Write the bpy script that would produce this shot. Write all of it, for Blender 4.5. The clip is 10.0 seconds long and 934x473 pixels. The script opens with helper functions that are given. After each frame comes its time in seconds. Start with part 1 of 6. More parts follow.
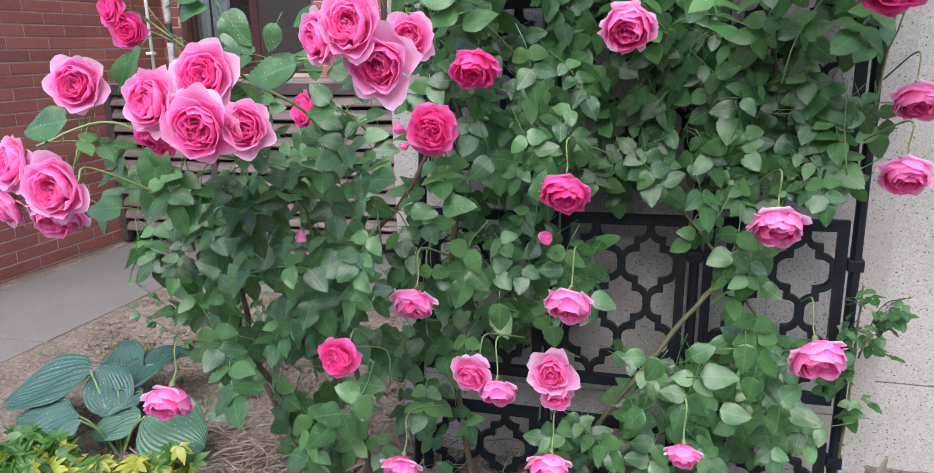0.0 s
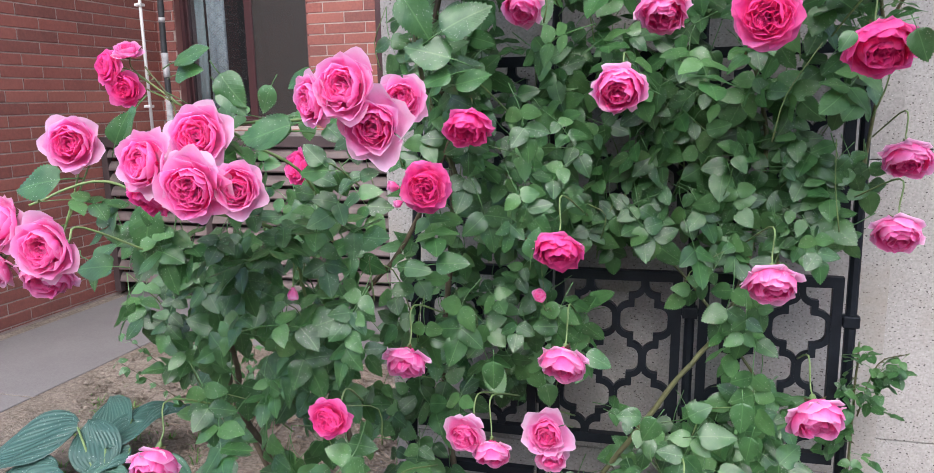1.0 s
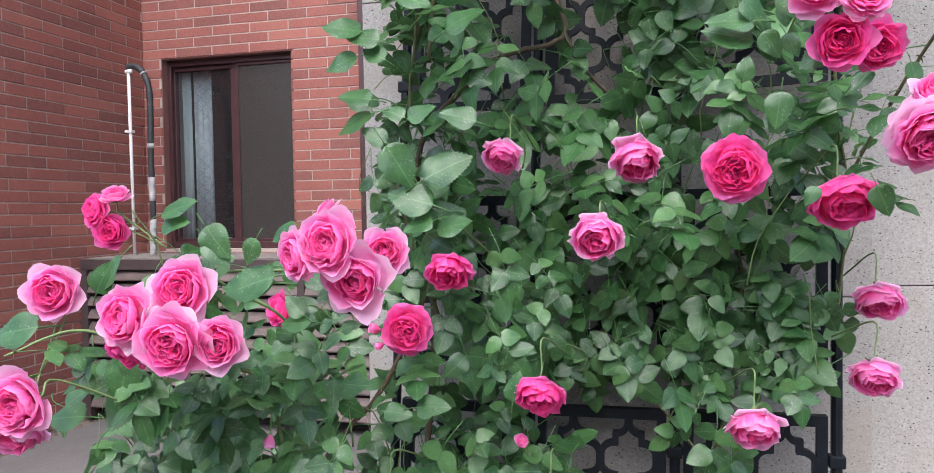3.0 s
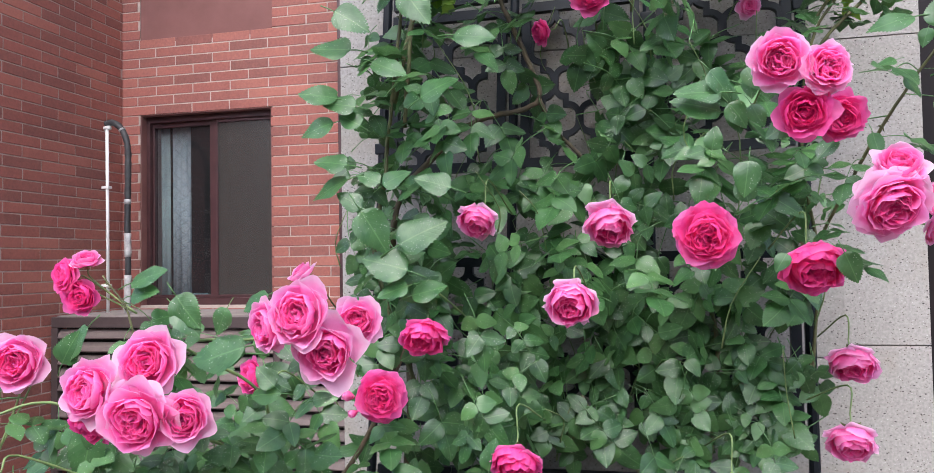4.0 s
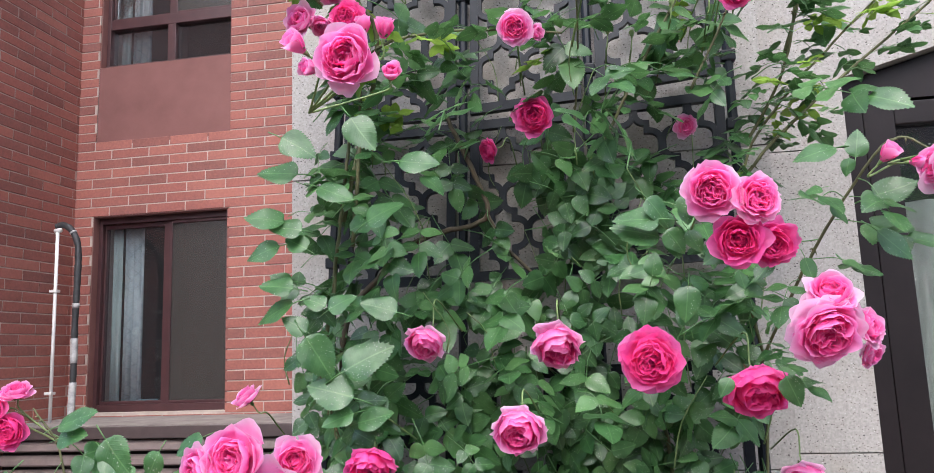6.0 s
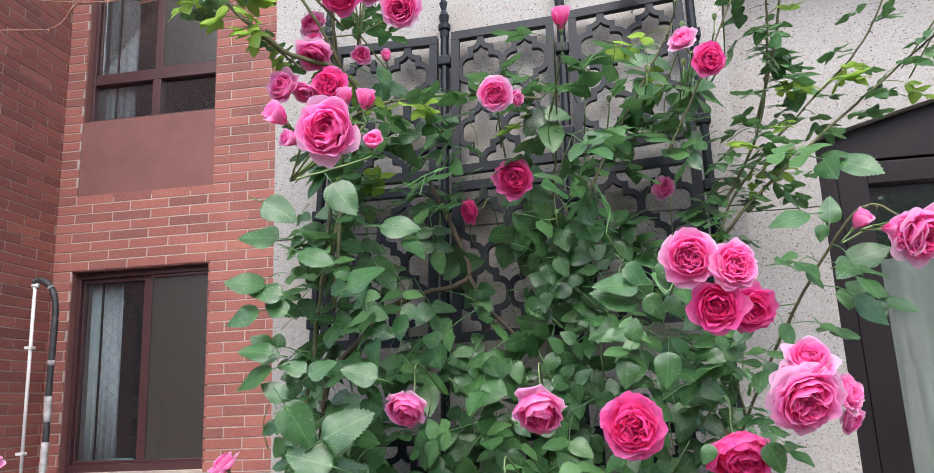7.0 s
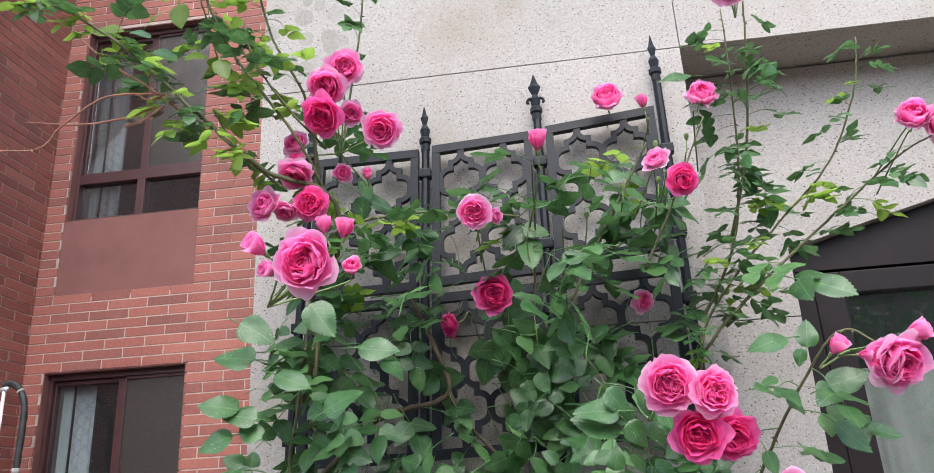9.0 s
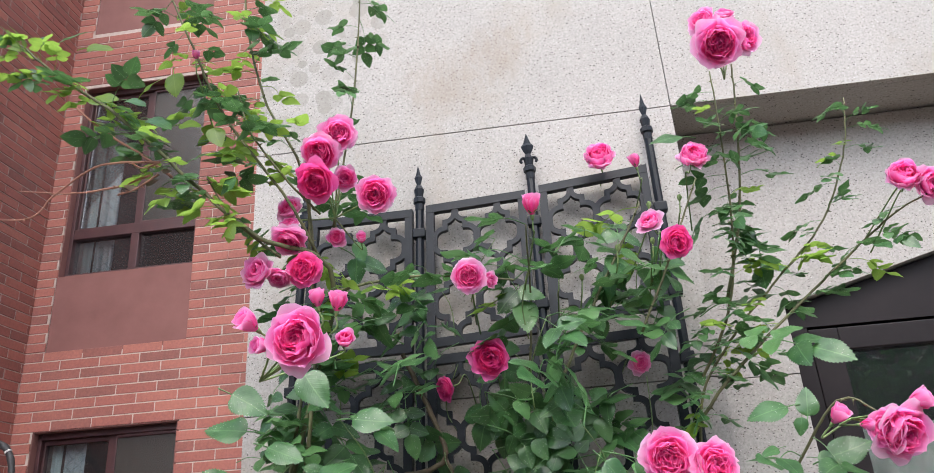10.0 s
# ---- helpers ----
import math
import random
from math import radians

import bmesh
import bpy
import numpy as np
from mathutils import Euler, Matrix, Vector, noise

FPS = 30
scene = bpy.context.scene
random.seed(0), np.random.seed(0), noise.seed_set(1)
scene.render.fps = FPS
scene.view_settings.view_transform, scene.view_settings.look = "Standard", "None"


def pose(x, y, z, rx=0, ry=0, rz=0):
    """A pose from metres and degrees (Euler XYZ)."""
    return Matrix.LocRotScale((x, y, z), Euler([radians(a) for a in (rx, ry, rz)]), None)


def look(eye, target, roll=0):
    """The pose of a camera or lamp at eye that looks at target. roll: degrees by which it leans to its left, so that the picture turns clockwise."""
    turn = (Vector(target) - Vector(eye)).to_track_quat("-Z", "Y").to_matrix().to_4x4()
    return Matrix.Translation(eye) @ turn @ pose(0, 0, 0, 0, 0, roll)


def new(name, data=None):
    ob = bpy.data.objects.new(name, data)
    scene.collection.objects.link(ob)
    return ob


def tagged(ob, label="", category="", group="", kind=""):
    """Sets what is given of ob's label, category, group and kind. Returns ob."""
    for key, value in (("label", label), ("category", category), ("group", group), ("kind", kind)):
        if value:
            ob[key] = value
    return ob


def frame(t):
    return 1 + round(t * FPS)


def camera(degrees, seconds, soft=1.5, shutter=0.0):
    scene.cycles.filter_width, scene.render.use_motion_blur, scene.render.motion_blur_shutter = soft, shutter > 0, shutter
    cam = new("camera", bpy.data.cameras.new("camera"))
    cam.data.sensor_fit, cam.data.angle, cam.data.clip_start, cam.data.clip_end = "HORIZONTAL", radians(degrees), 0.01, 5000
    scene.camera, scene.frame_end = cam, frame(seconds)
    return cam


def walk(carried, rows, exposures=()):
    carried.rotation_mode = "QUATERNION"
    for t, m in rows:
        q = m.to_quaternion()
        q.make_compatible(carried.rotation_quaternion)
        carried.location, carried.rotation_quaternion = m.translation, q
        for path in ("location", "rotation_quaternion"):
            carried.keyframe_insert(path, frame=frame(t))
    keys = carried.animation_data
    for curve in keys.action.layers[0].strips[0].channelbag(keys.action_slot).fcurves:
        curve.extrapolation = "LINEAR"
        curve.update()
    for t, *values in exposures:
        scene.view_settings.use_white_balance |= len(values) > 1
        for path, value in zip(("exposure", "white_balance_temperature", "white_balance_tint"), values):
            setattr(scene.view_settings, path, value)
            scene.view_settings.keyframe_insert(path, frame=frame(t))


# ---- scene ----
cam = camera(64.2, 10.0, 0.6)
PATH = [
    (0, (0.525, 0.05, 1.21), (-0.024, 1.908, 0.716), -1.2),
    (0.5, (0.526, 0.056, 1.216), (-0.018, 1.932, 0.786), -1.1),
    (1, (0.527, 0.059, 1.226), (-0.016, 1.949, 0.859), -1.1),
    (1.5, (0.527, 0.061, 1.237), (-0.011, 1.964, 0.937), -1.0),
    (2, (0.529, 0.06, 1.25), (-0.005, 1.974, 1.025), -1.1),
    (2.5, (0.528, 0.054, 1.27), (0.008, 1.979, 1.125), -1.0),
    (4, (0.542, 0.057, 1.313), (0.095, 2.005, 1.384), -1.0),
    (4.5, (0.546, 0.059, 1.328), (0.129, 2.011, 1.457), -1.2),
    (5, (0.556, 0.06, 1.34), (0.167, 2.012, 1.53), -1.3),
    (5.5, (0.569, 0.061, 1.362), (0.203, 2.012, 1.605), -1.7),
    (7, (0.585, 0.05, 1.413), (0.297, 1.983, 1.841), -2.5),
    (7.5, (0.59, 0.047, 1.426), (0.321, 1.969, 1.911), -2.7),
    (8, (0.591, 0.045, 1.442), (0.339, 1.955, 1.982), -2.8),
    (8.5, (0.597, 0.04, 1.453), (0.359, 1.933, 2.054), -2.9),
    (9, (0.599, 0.034, 1.474), (0.375, 1.91, 2.129), -3.1),
    (9.5, (0.603, 0.031, 1.489), (0.391, 1.887, 2.203), -3.4),
    (10, (0.604, 0.026, 1.518), (0.405, 1.863, 2.285), -3.9),
]
walk(cam, [(t, look(eye, target, roll)) for t, eye, target, roll in PATH], [(0, 1.68, 5850, 10), (5, 1.68, 5900, 9.5), (10, 1.56, 6050, 7)])

# ---- light ----
world = bpy.data.worlds.new("overcast_sky")
scene.world = world
world.use_nodes = True
wn = world.node_tree.nodes
sky = wn.new("ShaderNodeTexSky")
sky.sky_type, sky.sun_disc = "NISHITA", False
sky.sun_elevation, sky.sun_rotation = radians(52), radians(178)
sky.air_density, sky.dust_density = 0.7, 4.0
wn["Background"].inputs["Strength"].default_value = 0.15
world.node_tree.links.new(sky.outputs[0], wn["Background"].inputs["Color"])
sun = new("sun", bpy.data.lights.new("sun", "SUN"))
sun.data.energy, sun.data.angle, sun.data.color = 0.95, radians(95), (1.0, 0.96, 0.9)
sun.matrix_world = look((0.9, -8.2, 13), (0, 1.8, 1))


# ---- materials ----
class Mat:
    """A node material with short helpers."""

    def __init__(self, name, rough=0.6, metal=0.0, spec=0.5):
        self.m = bpy.data.materials.new(name)
        self.m.use_nodes = True
        self.t = self.m.node_tree
        self.b = self.t.nodes["Principled BSDF"]
        self.b.inputs["Roughness"].default_value = rough
        self.b.inputs["Metallic"].default_value = metal
        self.b.inputs["Specular IOR Level"].default_value = spec
        self.where = None

    def node(self, kind, **inputs):
        n = self.t.nodes.new("ShaderNode" + kind)
        for k, v in inputs.items():
            k = k.replace("_", " ")
            if isinstance(v, bpy.types.NodeSocket):
                self.t.links.new(v, n.inputs[k])
            else:
                n.inputs[k].default_value = v
        return n

    def coord(self):
        if self.where is None:
            self.where = self.node("NewGeometry").outputs["Position"]
        return self.where

    def noise(self, scale, detail=4.0, rough=0.6, stretch=None):
        v = self.coord()
        if stretch:
            v = self.node("Mapping", Vector=v, Scale=stretch).outputs[0]
        return self.node("TexNoise", Vector=v, Scale=scale, Detail=detail, Roughness=rough).outputs["Fac"]

    def ramp(self, fac, stops):
        n = self.node("ValToRGB", Fac=fac)
        e = n.color_ramp.elements
        while len(e) < len(stops):
            e.new(0.5)
        for el, (p, c) in zip(e, stops):
            el.position = p
            el.color = (*c, 1) if len(c) == 3 else c
        return n.outputs["Color"]

    def mix(self, fac, a, b, how="MIX"):
        n = self.t.nodes.new("ShaderNodeMix")
        n.data_type, n.blend_type = "RGBA", how
        for i, v in ((0, fac), (6, a), (7, b)):
            if isinstance(v, bpy.types.NodeSocket):
                self.t.links.new(v, n.inputs[i])
            elif i == 0:
                n.inputs[i].default_value = v
            else:
                n.inputs[i].default_value = (*v, 1)
        return n.outputs[2]

    def math(self, op, a, b=0.0, clamp=False):
        n = self.t.nodes.new("ShaderNodeMath")
        n.operation, n.use_clamp = op, clamp
        for i, v in enumerate((a, b)):
            if isinstance(v, bpy.types.NodeSocket):
                self.t.links.new(v, n.inputs[i])
            else:
                n.inputs[i].default_value = v
        return n.outputs[0]

    def colour(self, v):
        if isinstance(v, bpy.types.NodeSocket):
            self.t.links.new(v, self.b.inputs["Base Color"])
        else:
            self.b.inputs["Base Color"].default_value = (*v, 1)
        return self

    def bump(self, height, strength=0.3, distance=0.005):
        n = self.node("Bump", Height=height, Strength=strength, Distance=distance)
        self.t.links.new(n.outputs[0], self.b.inputs["Normal"])
        return self

    def rough(self, v):
        self.t.links.new(v, self.b.inputs["Roughness"])
        return self

    def translucent(self, colour, amount):
        tr = self.t.nodes.new("ShaderNodeBsdfTranslucent")
        self.t.links.new(colour, tr.inputs["Color"])
        mx = self.t.nodes.new("ShaderNodeMixShader")
        mx.inputs[0].default_value = amount
        self.t.links.new(self.b.outputs[0], mx.inputs[1])
        self.t.links.new(tr.outputs[0], mx.inputs[2])
        self.t.links.new(mx.outputs[0], self.t.nodes["Material Output"].inputs["Surface"])
        return self


def simple(name, a, b, scale=8.0, rough=0.6, metal=0.0, bump=0.15, dist=0.003, spec=0.5):
    m = Mat(name, rough, metal, spec)
    f = m.noise(scale, 6)
    m.colour(m.ramp(f, [(0.3, a), (0.7, b)]))
    m.bump(m.noise(scale * 8, 4), bump, dist)
    return m.m


def granite():
    m = Mat("speckled_granite", 0.75, 0, 0.3)
    base = m.ramp(m.noise(1.3, 6), [(0.3, (0.3, 0.286, 0.268)), (0.7, (0.39, 0.372, 0.352))])
    fine = m.ramp(m.noise(140, 3), [(0.3, (0.75, 0.74, 0.73)), (0.65, (1.06, 1.05, 1.04))])
    base = m.mix(1.0, base, fine, "MULTIPLY")
    for scale, limit, tone, keep in ((70, 0.19, (0.07, 0.06, 0.055), 0.6), (120, 0.22, (0.14, 0.115, 0.1), 0.5), (90, 0.14, (0.5, 0.485, 0.465), 0.6)):
        warp = m.node("Mapping", Vector=m.coord(), Scale=(1.0, 1.0, 1.5), Rotation=(0.3, 0.5 + scale, 0.4)).outputs[0]
        v = m.node("TexVoronoi", Vector=warp, Scale=scale, Randomness=1.0)
        fleck = m.math("LESS_THAN", v.outputs["Distance"], limit)
        some = m.math("GREATER_THAN", m.node("SeparateColor", Color=v.outputs["Color"]).outputs[0], keep)
        base = m.mix(m.math("MULTIPLY", fleck, some), base, tone)
    # old damp stains, a few hand-sized patches
    wet = m.ramp(m.noise(2.3, 8, 0.7, (1, 1, 0.8)), [(0.52, (0, 0, 0)), (0.68, (1, 1, 1))])
    base = m.mix(m.math("MULTIPLY", wet, 0.75), base, (0.29, 0.255, 0.21))
    # old marks of creeper pads, and a rusty weather stain high on the wall
    pads = m.node("TexVoronoi", Vector=m.coord(), Scale=15.0, Randomness=0.85)
    pad = m.math("LESS_THAN", pads.outputs["Distance"], 0.5)
    tone = m.node("SeparateColor", Color=pads.outputs["Color"]).outputs[0]
    pad = m.math("MULTIPLY", pad, m.math("ADD", m.math("MULTIPLY", tone, 0.5), 0.1))
    for at, size, sort in (((-0.19, 2.12, 3.0), 0.27, "pad"), ((-0.08, 2.12, 3.2), 0.26, "pad"), ((0.33, 2.12, 2.96), 0.32, "rust"), ((0.52, 2.12, 3.06), 0.25, "rust")):
        far = m.node("VectorMath", Vector=m.coord())
        far.operation = "DISTANCE"
        far.inputs[1].default_value = at
        spot = m.math("SUBTRACT", 1.0, m.math("DIVIDE", far.outputs["Value"], size), clamp=True)
        if sort == "pad":
            base = m.mix(m.math("MULTIPLY", m.ramp(spot, [(0.05, (0, 0, 0)), (0.25, (1, 1, 1))]), pad), base, (0.2, 0.19, 0.165))
        else:
            patch = m.ramp(m.math("MULTIPLY", spot, m.noise(34, 8, 0.8, (1, 1, 0.35))), [(0.22, (0, 0, 0)), (0.46, (1, 1, 1))])
            base = m.mix(m.math("MULTIPLY", patch, 0.36), base, (0.22, 0.165, 0.115))
    m.colour(base)
    m.bump(m.noise(90, 4), 0.25, 0.002)
    return m.m


def brick_mat():
    m = Mat("red_brick_tile", 0.7, 0, 0.35)
    rnd = m.math("FRACT", m.math("ADD", m.node("ObjectInfo").outputs["Random"], m.node("NewGeometry").outputs["Random Per Island"]))
    c = m.ramp(rnd, [(0.0, (0.12, 0.053, 0.052)), (0.3, (0.21, 0.072, 0.064)), (0.7, (0.27, 0.09, 0.076)), (1.0, (0.36, 0.14, 0.11))])
    c = m.mix(0.35, c, m.ramp(m.noise(60, 5), [(0.3, (0.12, 0.05, 0.045)), (0.7, (0.4, 0.15, 0.11))]))
    c = m.mix(0.25, c, m.ramp(m.noise(1.1, 5), [(0.35, (0.16, 0.06, 0.05)), (0.65, (0.42, 0.16, 0.12))]))
    m.colour(c)
    m.bump(m.noise(180, 4), 0.3, 0.002)
    return m.m


def leaf_mat(name, dark, mid, pale, spots=True, thin=0.42):
    m = Mat(name, 0.33, 0, 0.56)
    isl = m.node("NewGeometry").outputs["Random Per Island"]
    c = m.ramp(isl, [(0.0, dark), (0.55, mid), (1.0, pale)])
    uv = m.node("UVMap").outputs[0]
    xy = m.node("SeparateXYZ", Vector=uv)
    # side veins run forward from the midrib
    side = m.math("ABSOLUTE", m.math("SUBTRACT", xy.outputs[0], 0.5))
    vein = m.math("SINE", m.math("MULTIPLY", m.math("SUBTRACT", xy.outputs[1], m.math("MULTIPLY", side, 0.75)), 48.0))
    line = m.math("GREATER_THAN", vein, 0.86)
    rib = m.math("LESS_THAN", side, 0.02)
    both = m.math("MAXIMUM", m.math("MULTIPLY", line, 0.1), m.math("MULTIPLY", rib, 0.8))
    c = m.mix(both, c, pale)
    c = m.mix(0.35, c, m.ramp(m.noise(45, 4), [(0.3, dark), (0.7, pale)]))
    if spots:
        # dried spray marks on some leaves
        v = m.node("TexVoronoi", Vector=m.coord(), Scale=260.0, Randomness=1.0)
        dot = m.math("LESS_THAN", v.outputs["Distance"], 0.2)
        some = m.math("GREATER_THAN", m.noise(11, 2), 0.46)
        few = m.math("GREATER_THAN", m.node("SeparateColor", Color=v.outputs["Color"]).outputs[1], 0.55)
        c = m.mix(m.math("MULTIPLY", m.math("MULTIPLY", dot, few), m.math("MULTIPLY", some, 0.75)), c, (0.46, 0.52, 0.4))
    m.colour(c)
    m.bump(m.math("ADD", m.math("MULTIPLY", m.math("POWER", m.math("MAXIMUM", vein, 0.0), 5.0), -0.8), m.math("MULTIPLY", m.noise(140, 3), 1.6)), 0.13, 0.002)
    m.rough(m.ramp(m.noise(60, 3), [(0.35, (0.28, 0.28, 0.28)), (0.7, (0.45, 0.45, 0.45))]))
    m.translucent(m.mix(0.65, c, tuple(1.25 * q for q in pale)), thin)
    return m.m


def petal_mat(name, paleness):
    m = Mat(name, 0.6, 0, 0.2)
    uv = m.node("SeparateXYZ", Vector=m.node("UVMap").outputs[0])
    layer, along = uv.outputs[0], uv.outputs[1]
    obj = m.node("ObjectInfo").outputs["Random"]
    isl = m.node("NewGeometry").outputs["Random Per Island"]
    f = m.math("ADD", m.math("MULTIPLY", m.math("POWER", layer, 1.8), 0.64 * paleness), m.math("MULTIPLY", m.math("POWER", along, 5.0), 0.44 * paleness))
    f = m.math("ADD", f, m.math("MULTIPLY", m.math("SUBTRACT", isl, 0.5), 0.16))
    f = m.math("ADD", f, m.math("MULTIPLY", m.math("SUBTRACT", obj, 0.5), 0.14), clamp=True)
    c = m.ramp(f, [(0.0, (0.9, 0.04, 0.31)), (0.28, (0.94, 0.11, 0.44)), (0.58, (0.96, 0.33, 0.67)), (1.0, (0.97, 0.71, 0.9))])
    streak = m.noise(60, 4, 0.6)
    c = m.mix(0.18, c, m.ramp(streak, [(0.35, (0.62, 0.01, 0.22)), (0.7, (0.95, 0.42, 0.74))]))
    m.colour(c)
    m.bump(m.noise(160, 3), 0.12, 0.002)
    m.translucent(c, 0.58)
    return m.m


def soil_mat():
    m = Mat("bare_soil", 0.95, 0, 0.1)
    c = m.ramp(m.noise(5, 8, 0.7), [(0.3, (0.1, 0.082, 0.062)), (0.5, (0.2, 0.168, 0.135)), (0.72, (0.34, 0.3, 0.25))])
    c = m.mix(0.4, c, m.ramp(m.noise(70, 5), [(0.35, (0.1, 0.078, 0.06)), (0.7, (0.46, 0.39, 0.32))]))
    m.colour(c)
    m.bump(m.noise(40, 8, 0.7), 1.0, 0.03)
    return m.m


def concrete_mat():
    m = Mat("grey_concrete", 0.85, 0, 0.25)
    c = m.ramp(m.noise(2.2, 8, 0.65), [(0.3, (0.115, 0.107, 0.104)), (0.7, (0.165, 0.155, 0.151))])
    c = m.mix(0.3, c, m.ramp(m.noise(150, 3), [(0.3, (0.08, 0.075, 0.072)), (0.7, (0.21, 0.2, 0.193))]))
    m.colour(c)
    m.bump(m.noise(60, 6), 0.3, 0.003)
    return m.m


def glass_mat(name, tint, rough, see, ior=1.5):
    """A pane: clear glass that lets part of the view through and mirrors the sky."""
    m = Mat(name, rough, 0, 0.5)
    m.colour(tint)
    tr = m.t.nodes.new("ShaderNodeBsdfTransparent")
    mx = m.t.nodes.new("ShaderNodeMixShader")
    gl = m.t.nodes.new("ShaderNodeBsdfGlossy")
    gl.inputs["Roughness"].default_value = rough
    fr = m.node("Fresnel", IOR=ior)
    mx2 = m.t.nodes.new("ShaderNodeMixShader")
    mx.inputs[0].default_value = see
    m.t.links.new(m.b.outputs[0], mx.inputs[1])
    m.t.links.new(tr.outputs[0], mx.inputs[2])
    m.t.links.new(m.math("MULTIPLY", fr.outputs[0], 0.85, clamp=True), mx2.inputs[0])
    m.t.links.new(mx.outputs[0], mx2.inputs[1])
    m.t.links.new(gl.outputs[0], mx2.inputs[2])
    m.t.links.new(mx2.outputs[0], m.t.nodes["Material Output"].inputs["Surface"])
    return m.m


def curtain_mat():
    m = Mat("pale_lace_curtain", 0.9, 0, 0.1)
    mp = m.node("Mapping", Vector=m.coord(), Rotation=(0, radians(45), 0), Scale=(16, 16, 16)).outputs[0]
    s = m.node("SeparateXYZ", Vector=mp)
    a = m.math("ABSOLUTE", m.math("SUBTRACT", m.math("FRACT", s.outputs[0]), 0.5))
    b = m.math("ABSOLUTE", m.math("SUBTRACT", m.math("FRACT", s.outputs[2]), 0.5))
    grid = m.math("LESS_THAN", m.math("MINIMUM", a, b), 0.06)
    c = m.ramp(m.noise(6, 4), [(0.3, (0.42, 0.52, 0.56)), (0.7, (0.54, 0.63, 0.66))])
    m.colour(m.mix(m.math("MULTIPLY", grid, 0.7), c, (0.24, 0.31, 0.36)))
    m.translucent(c, 0.3)
    return m.m


GRANITE, BRICK, SOIL, CONCRETE = granite(), brick_mat(), soil_mat(), concrete_mat()
MORTAR = simple("pale_mortar", (0.34, 0.28, 0.25), (0.46, 0.39, 0.355), 20, 0.95, 0, 0.4, 0.002)
JOINT = simple("dark_joint", (0.23, 0.215, 0.2), (0.32, 0.3, 0.28), 20, 0.95)
IRON = simple("black_iron", (0.005, 0.0065, 0.0095), (0.01, 0.0125, 0.017), 25, 0.46, 0.0, 0.2, 0.001, 0.22)
MAROON = simple("maroon_metal", (0.04, 0.015, 0.017), (0.06, 0.023, 0.025), 12, 0.45)
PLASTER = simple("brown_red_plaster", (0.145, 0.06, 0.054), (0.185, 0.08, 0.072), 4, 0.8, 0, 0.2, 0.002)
BRONZE = simple("dark_bronze_metal", (0.01, 0.0076, 0.0082), (0.016, 0.012, 0.0127), 5, 0.5, 0, 0.1, 0.002, 0.16)
LOUVRE = simple("brown_louvre_metal", (0.04, 0.027, 0.027), (0.062, 0.043, 0.042), 9, 0.6)
BLADE_PAINT = simple("pale_brown_paint", (0.1, 0.075, 0.07), (0.15, 0.115, 0.107), 9, 0.65)
SLAB = simple("weathered_slab", (0.14, 0.12, 0.113), (0.24, 0.215, 0.2), 9, 0.9)
WHITE = simple("white_plastic", (0.62, 0.61, 0.6), (0.74, 0.73, 0.72), 9, 0.5)
HOSE = simple("black_rubber", (0.015, 0.016, 0.018), (0.04, 0.042, 0.045), 20, 0.6)
TAPE = simple("grey_tape", (0.22, 0.22, 0.225), (0.52, 0.52, 0.52), 30, 0.7)
# near-black colour that paints the dimness of rooms and louvre gaps
SHADE_BLACK = simple("shade_black", (0.018, 0.018, 0.018), (0.03, 0.03, 0.03), 2, 0.9)
STEM = simple("green_stem", (0.095, 0.155, 0.05), (0.18, 0.25, 0.085), 30, 0.6)
CANE = simple("woody_cane", (0.055, 0.055, 0.025), (0.13, 0.135, 0.055), 18, 0.75, 0, 0.4)
BARK = simple("brown_bark", (0.045, 0.036, 0.021), (0.105, 0.08, 0.048), 25, 0.85, 0, 0.5)
DRY = simple("dry_twig", (0.2, 0.085, 0.06), (0.36, 0.18, 0.125), 15, 0.9)
STRAW = simple("dry_straw", (0.12, 0.088, 0.065), (0.3, 0.235, 0.175), 12, 0.95)
CURTAIN = curtain_mat()
SHEER = simple("pale_sheer_curtain", (0.27, 0.31, 0.29), (0.38, 0.42, 0.39), 6, 0.9)
CLOTH = simple("blue_cloth", (0.16, 0.36, 0.42), (0.3, 0.5, 0.56), 15, 0.9)
BLUE_SHEER = simple("blue_grey_curtain", (0.3, 0.4, 0.42), (0.38, 0.49, 0.5), 5, 0.9)
DOOR_GLASS = glass_mat("door_glass", (0.05, 0.05, 0.052), 0.015, 0.9, 1.9)
CLEAR = glass_mat("window_glass", (0.05, 0.05, 0.052), 0.03, 0.85)
SCREEN = glass_mat("screened_glass", (0.04, 0.039, 0.036), 0.25, 0.22)
LEAF = leaf_mat("rose_leaf", (0.007, 0.031, 0.009), (0.029, 0.1, 0.029), (0.115, 0.245, 0.078), True, 0.3)
# fresh leaf colour that also paints the back-lit glow of high sprays
YOUNG_LIT = leaf_mat("young_lit_rose_leaf", (0.07, 0.15, 0.022), (0.13, 0.24, 0.03), (0.26, 0.39, 0.065), False, 0.64)
FACADE = simple("far_facade", (0.22, 0.15, 0.12), (0.32, 0.23, 0.18), 0.7, 0.8)


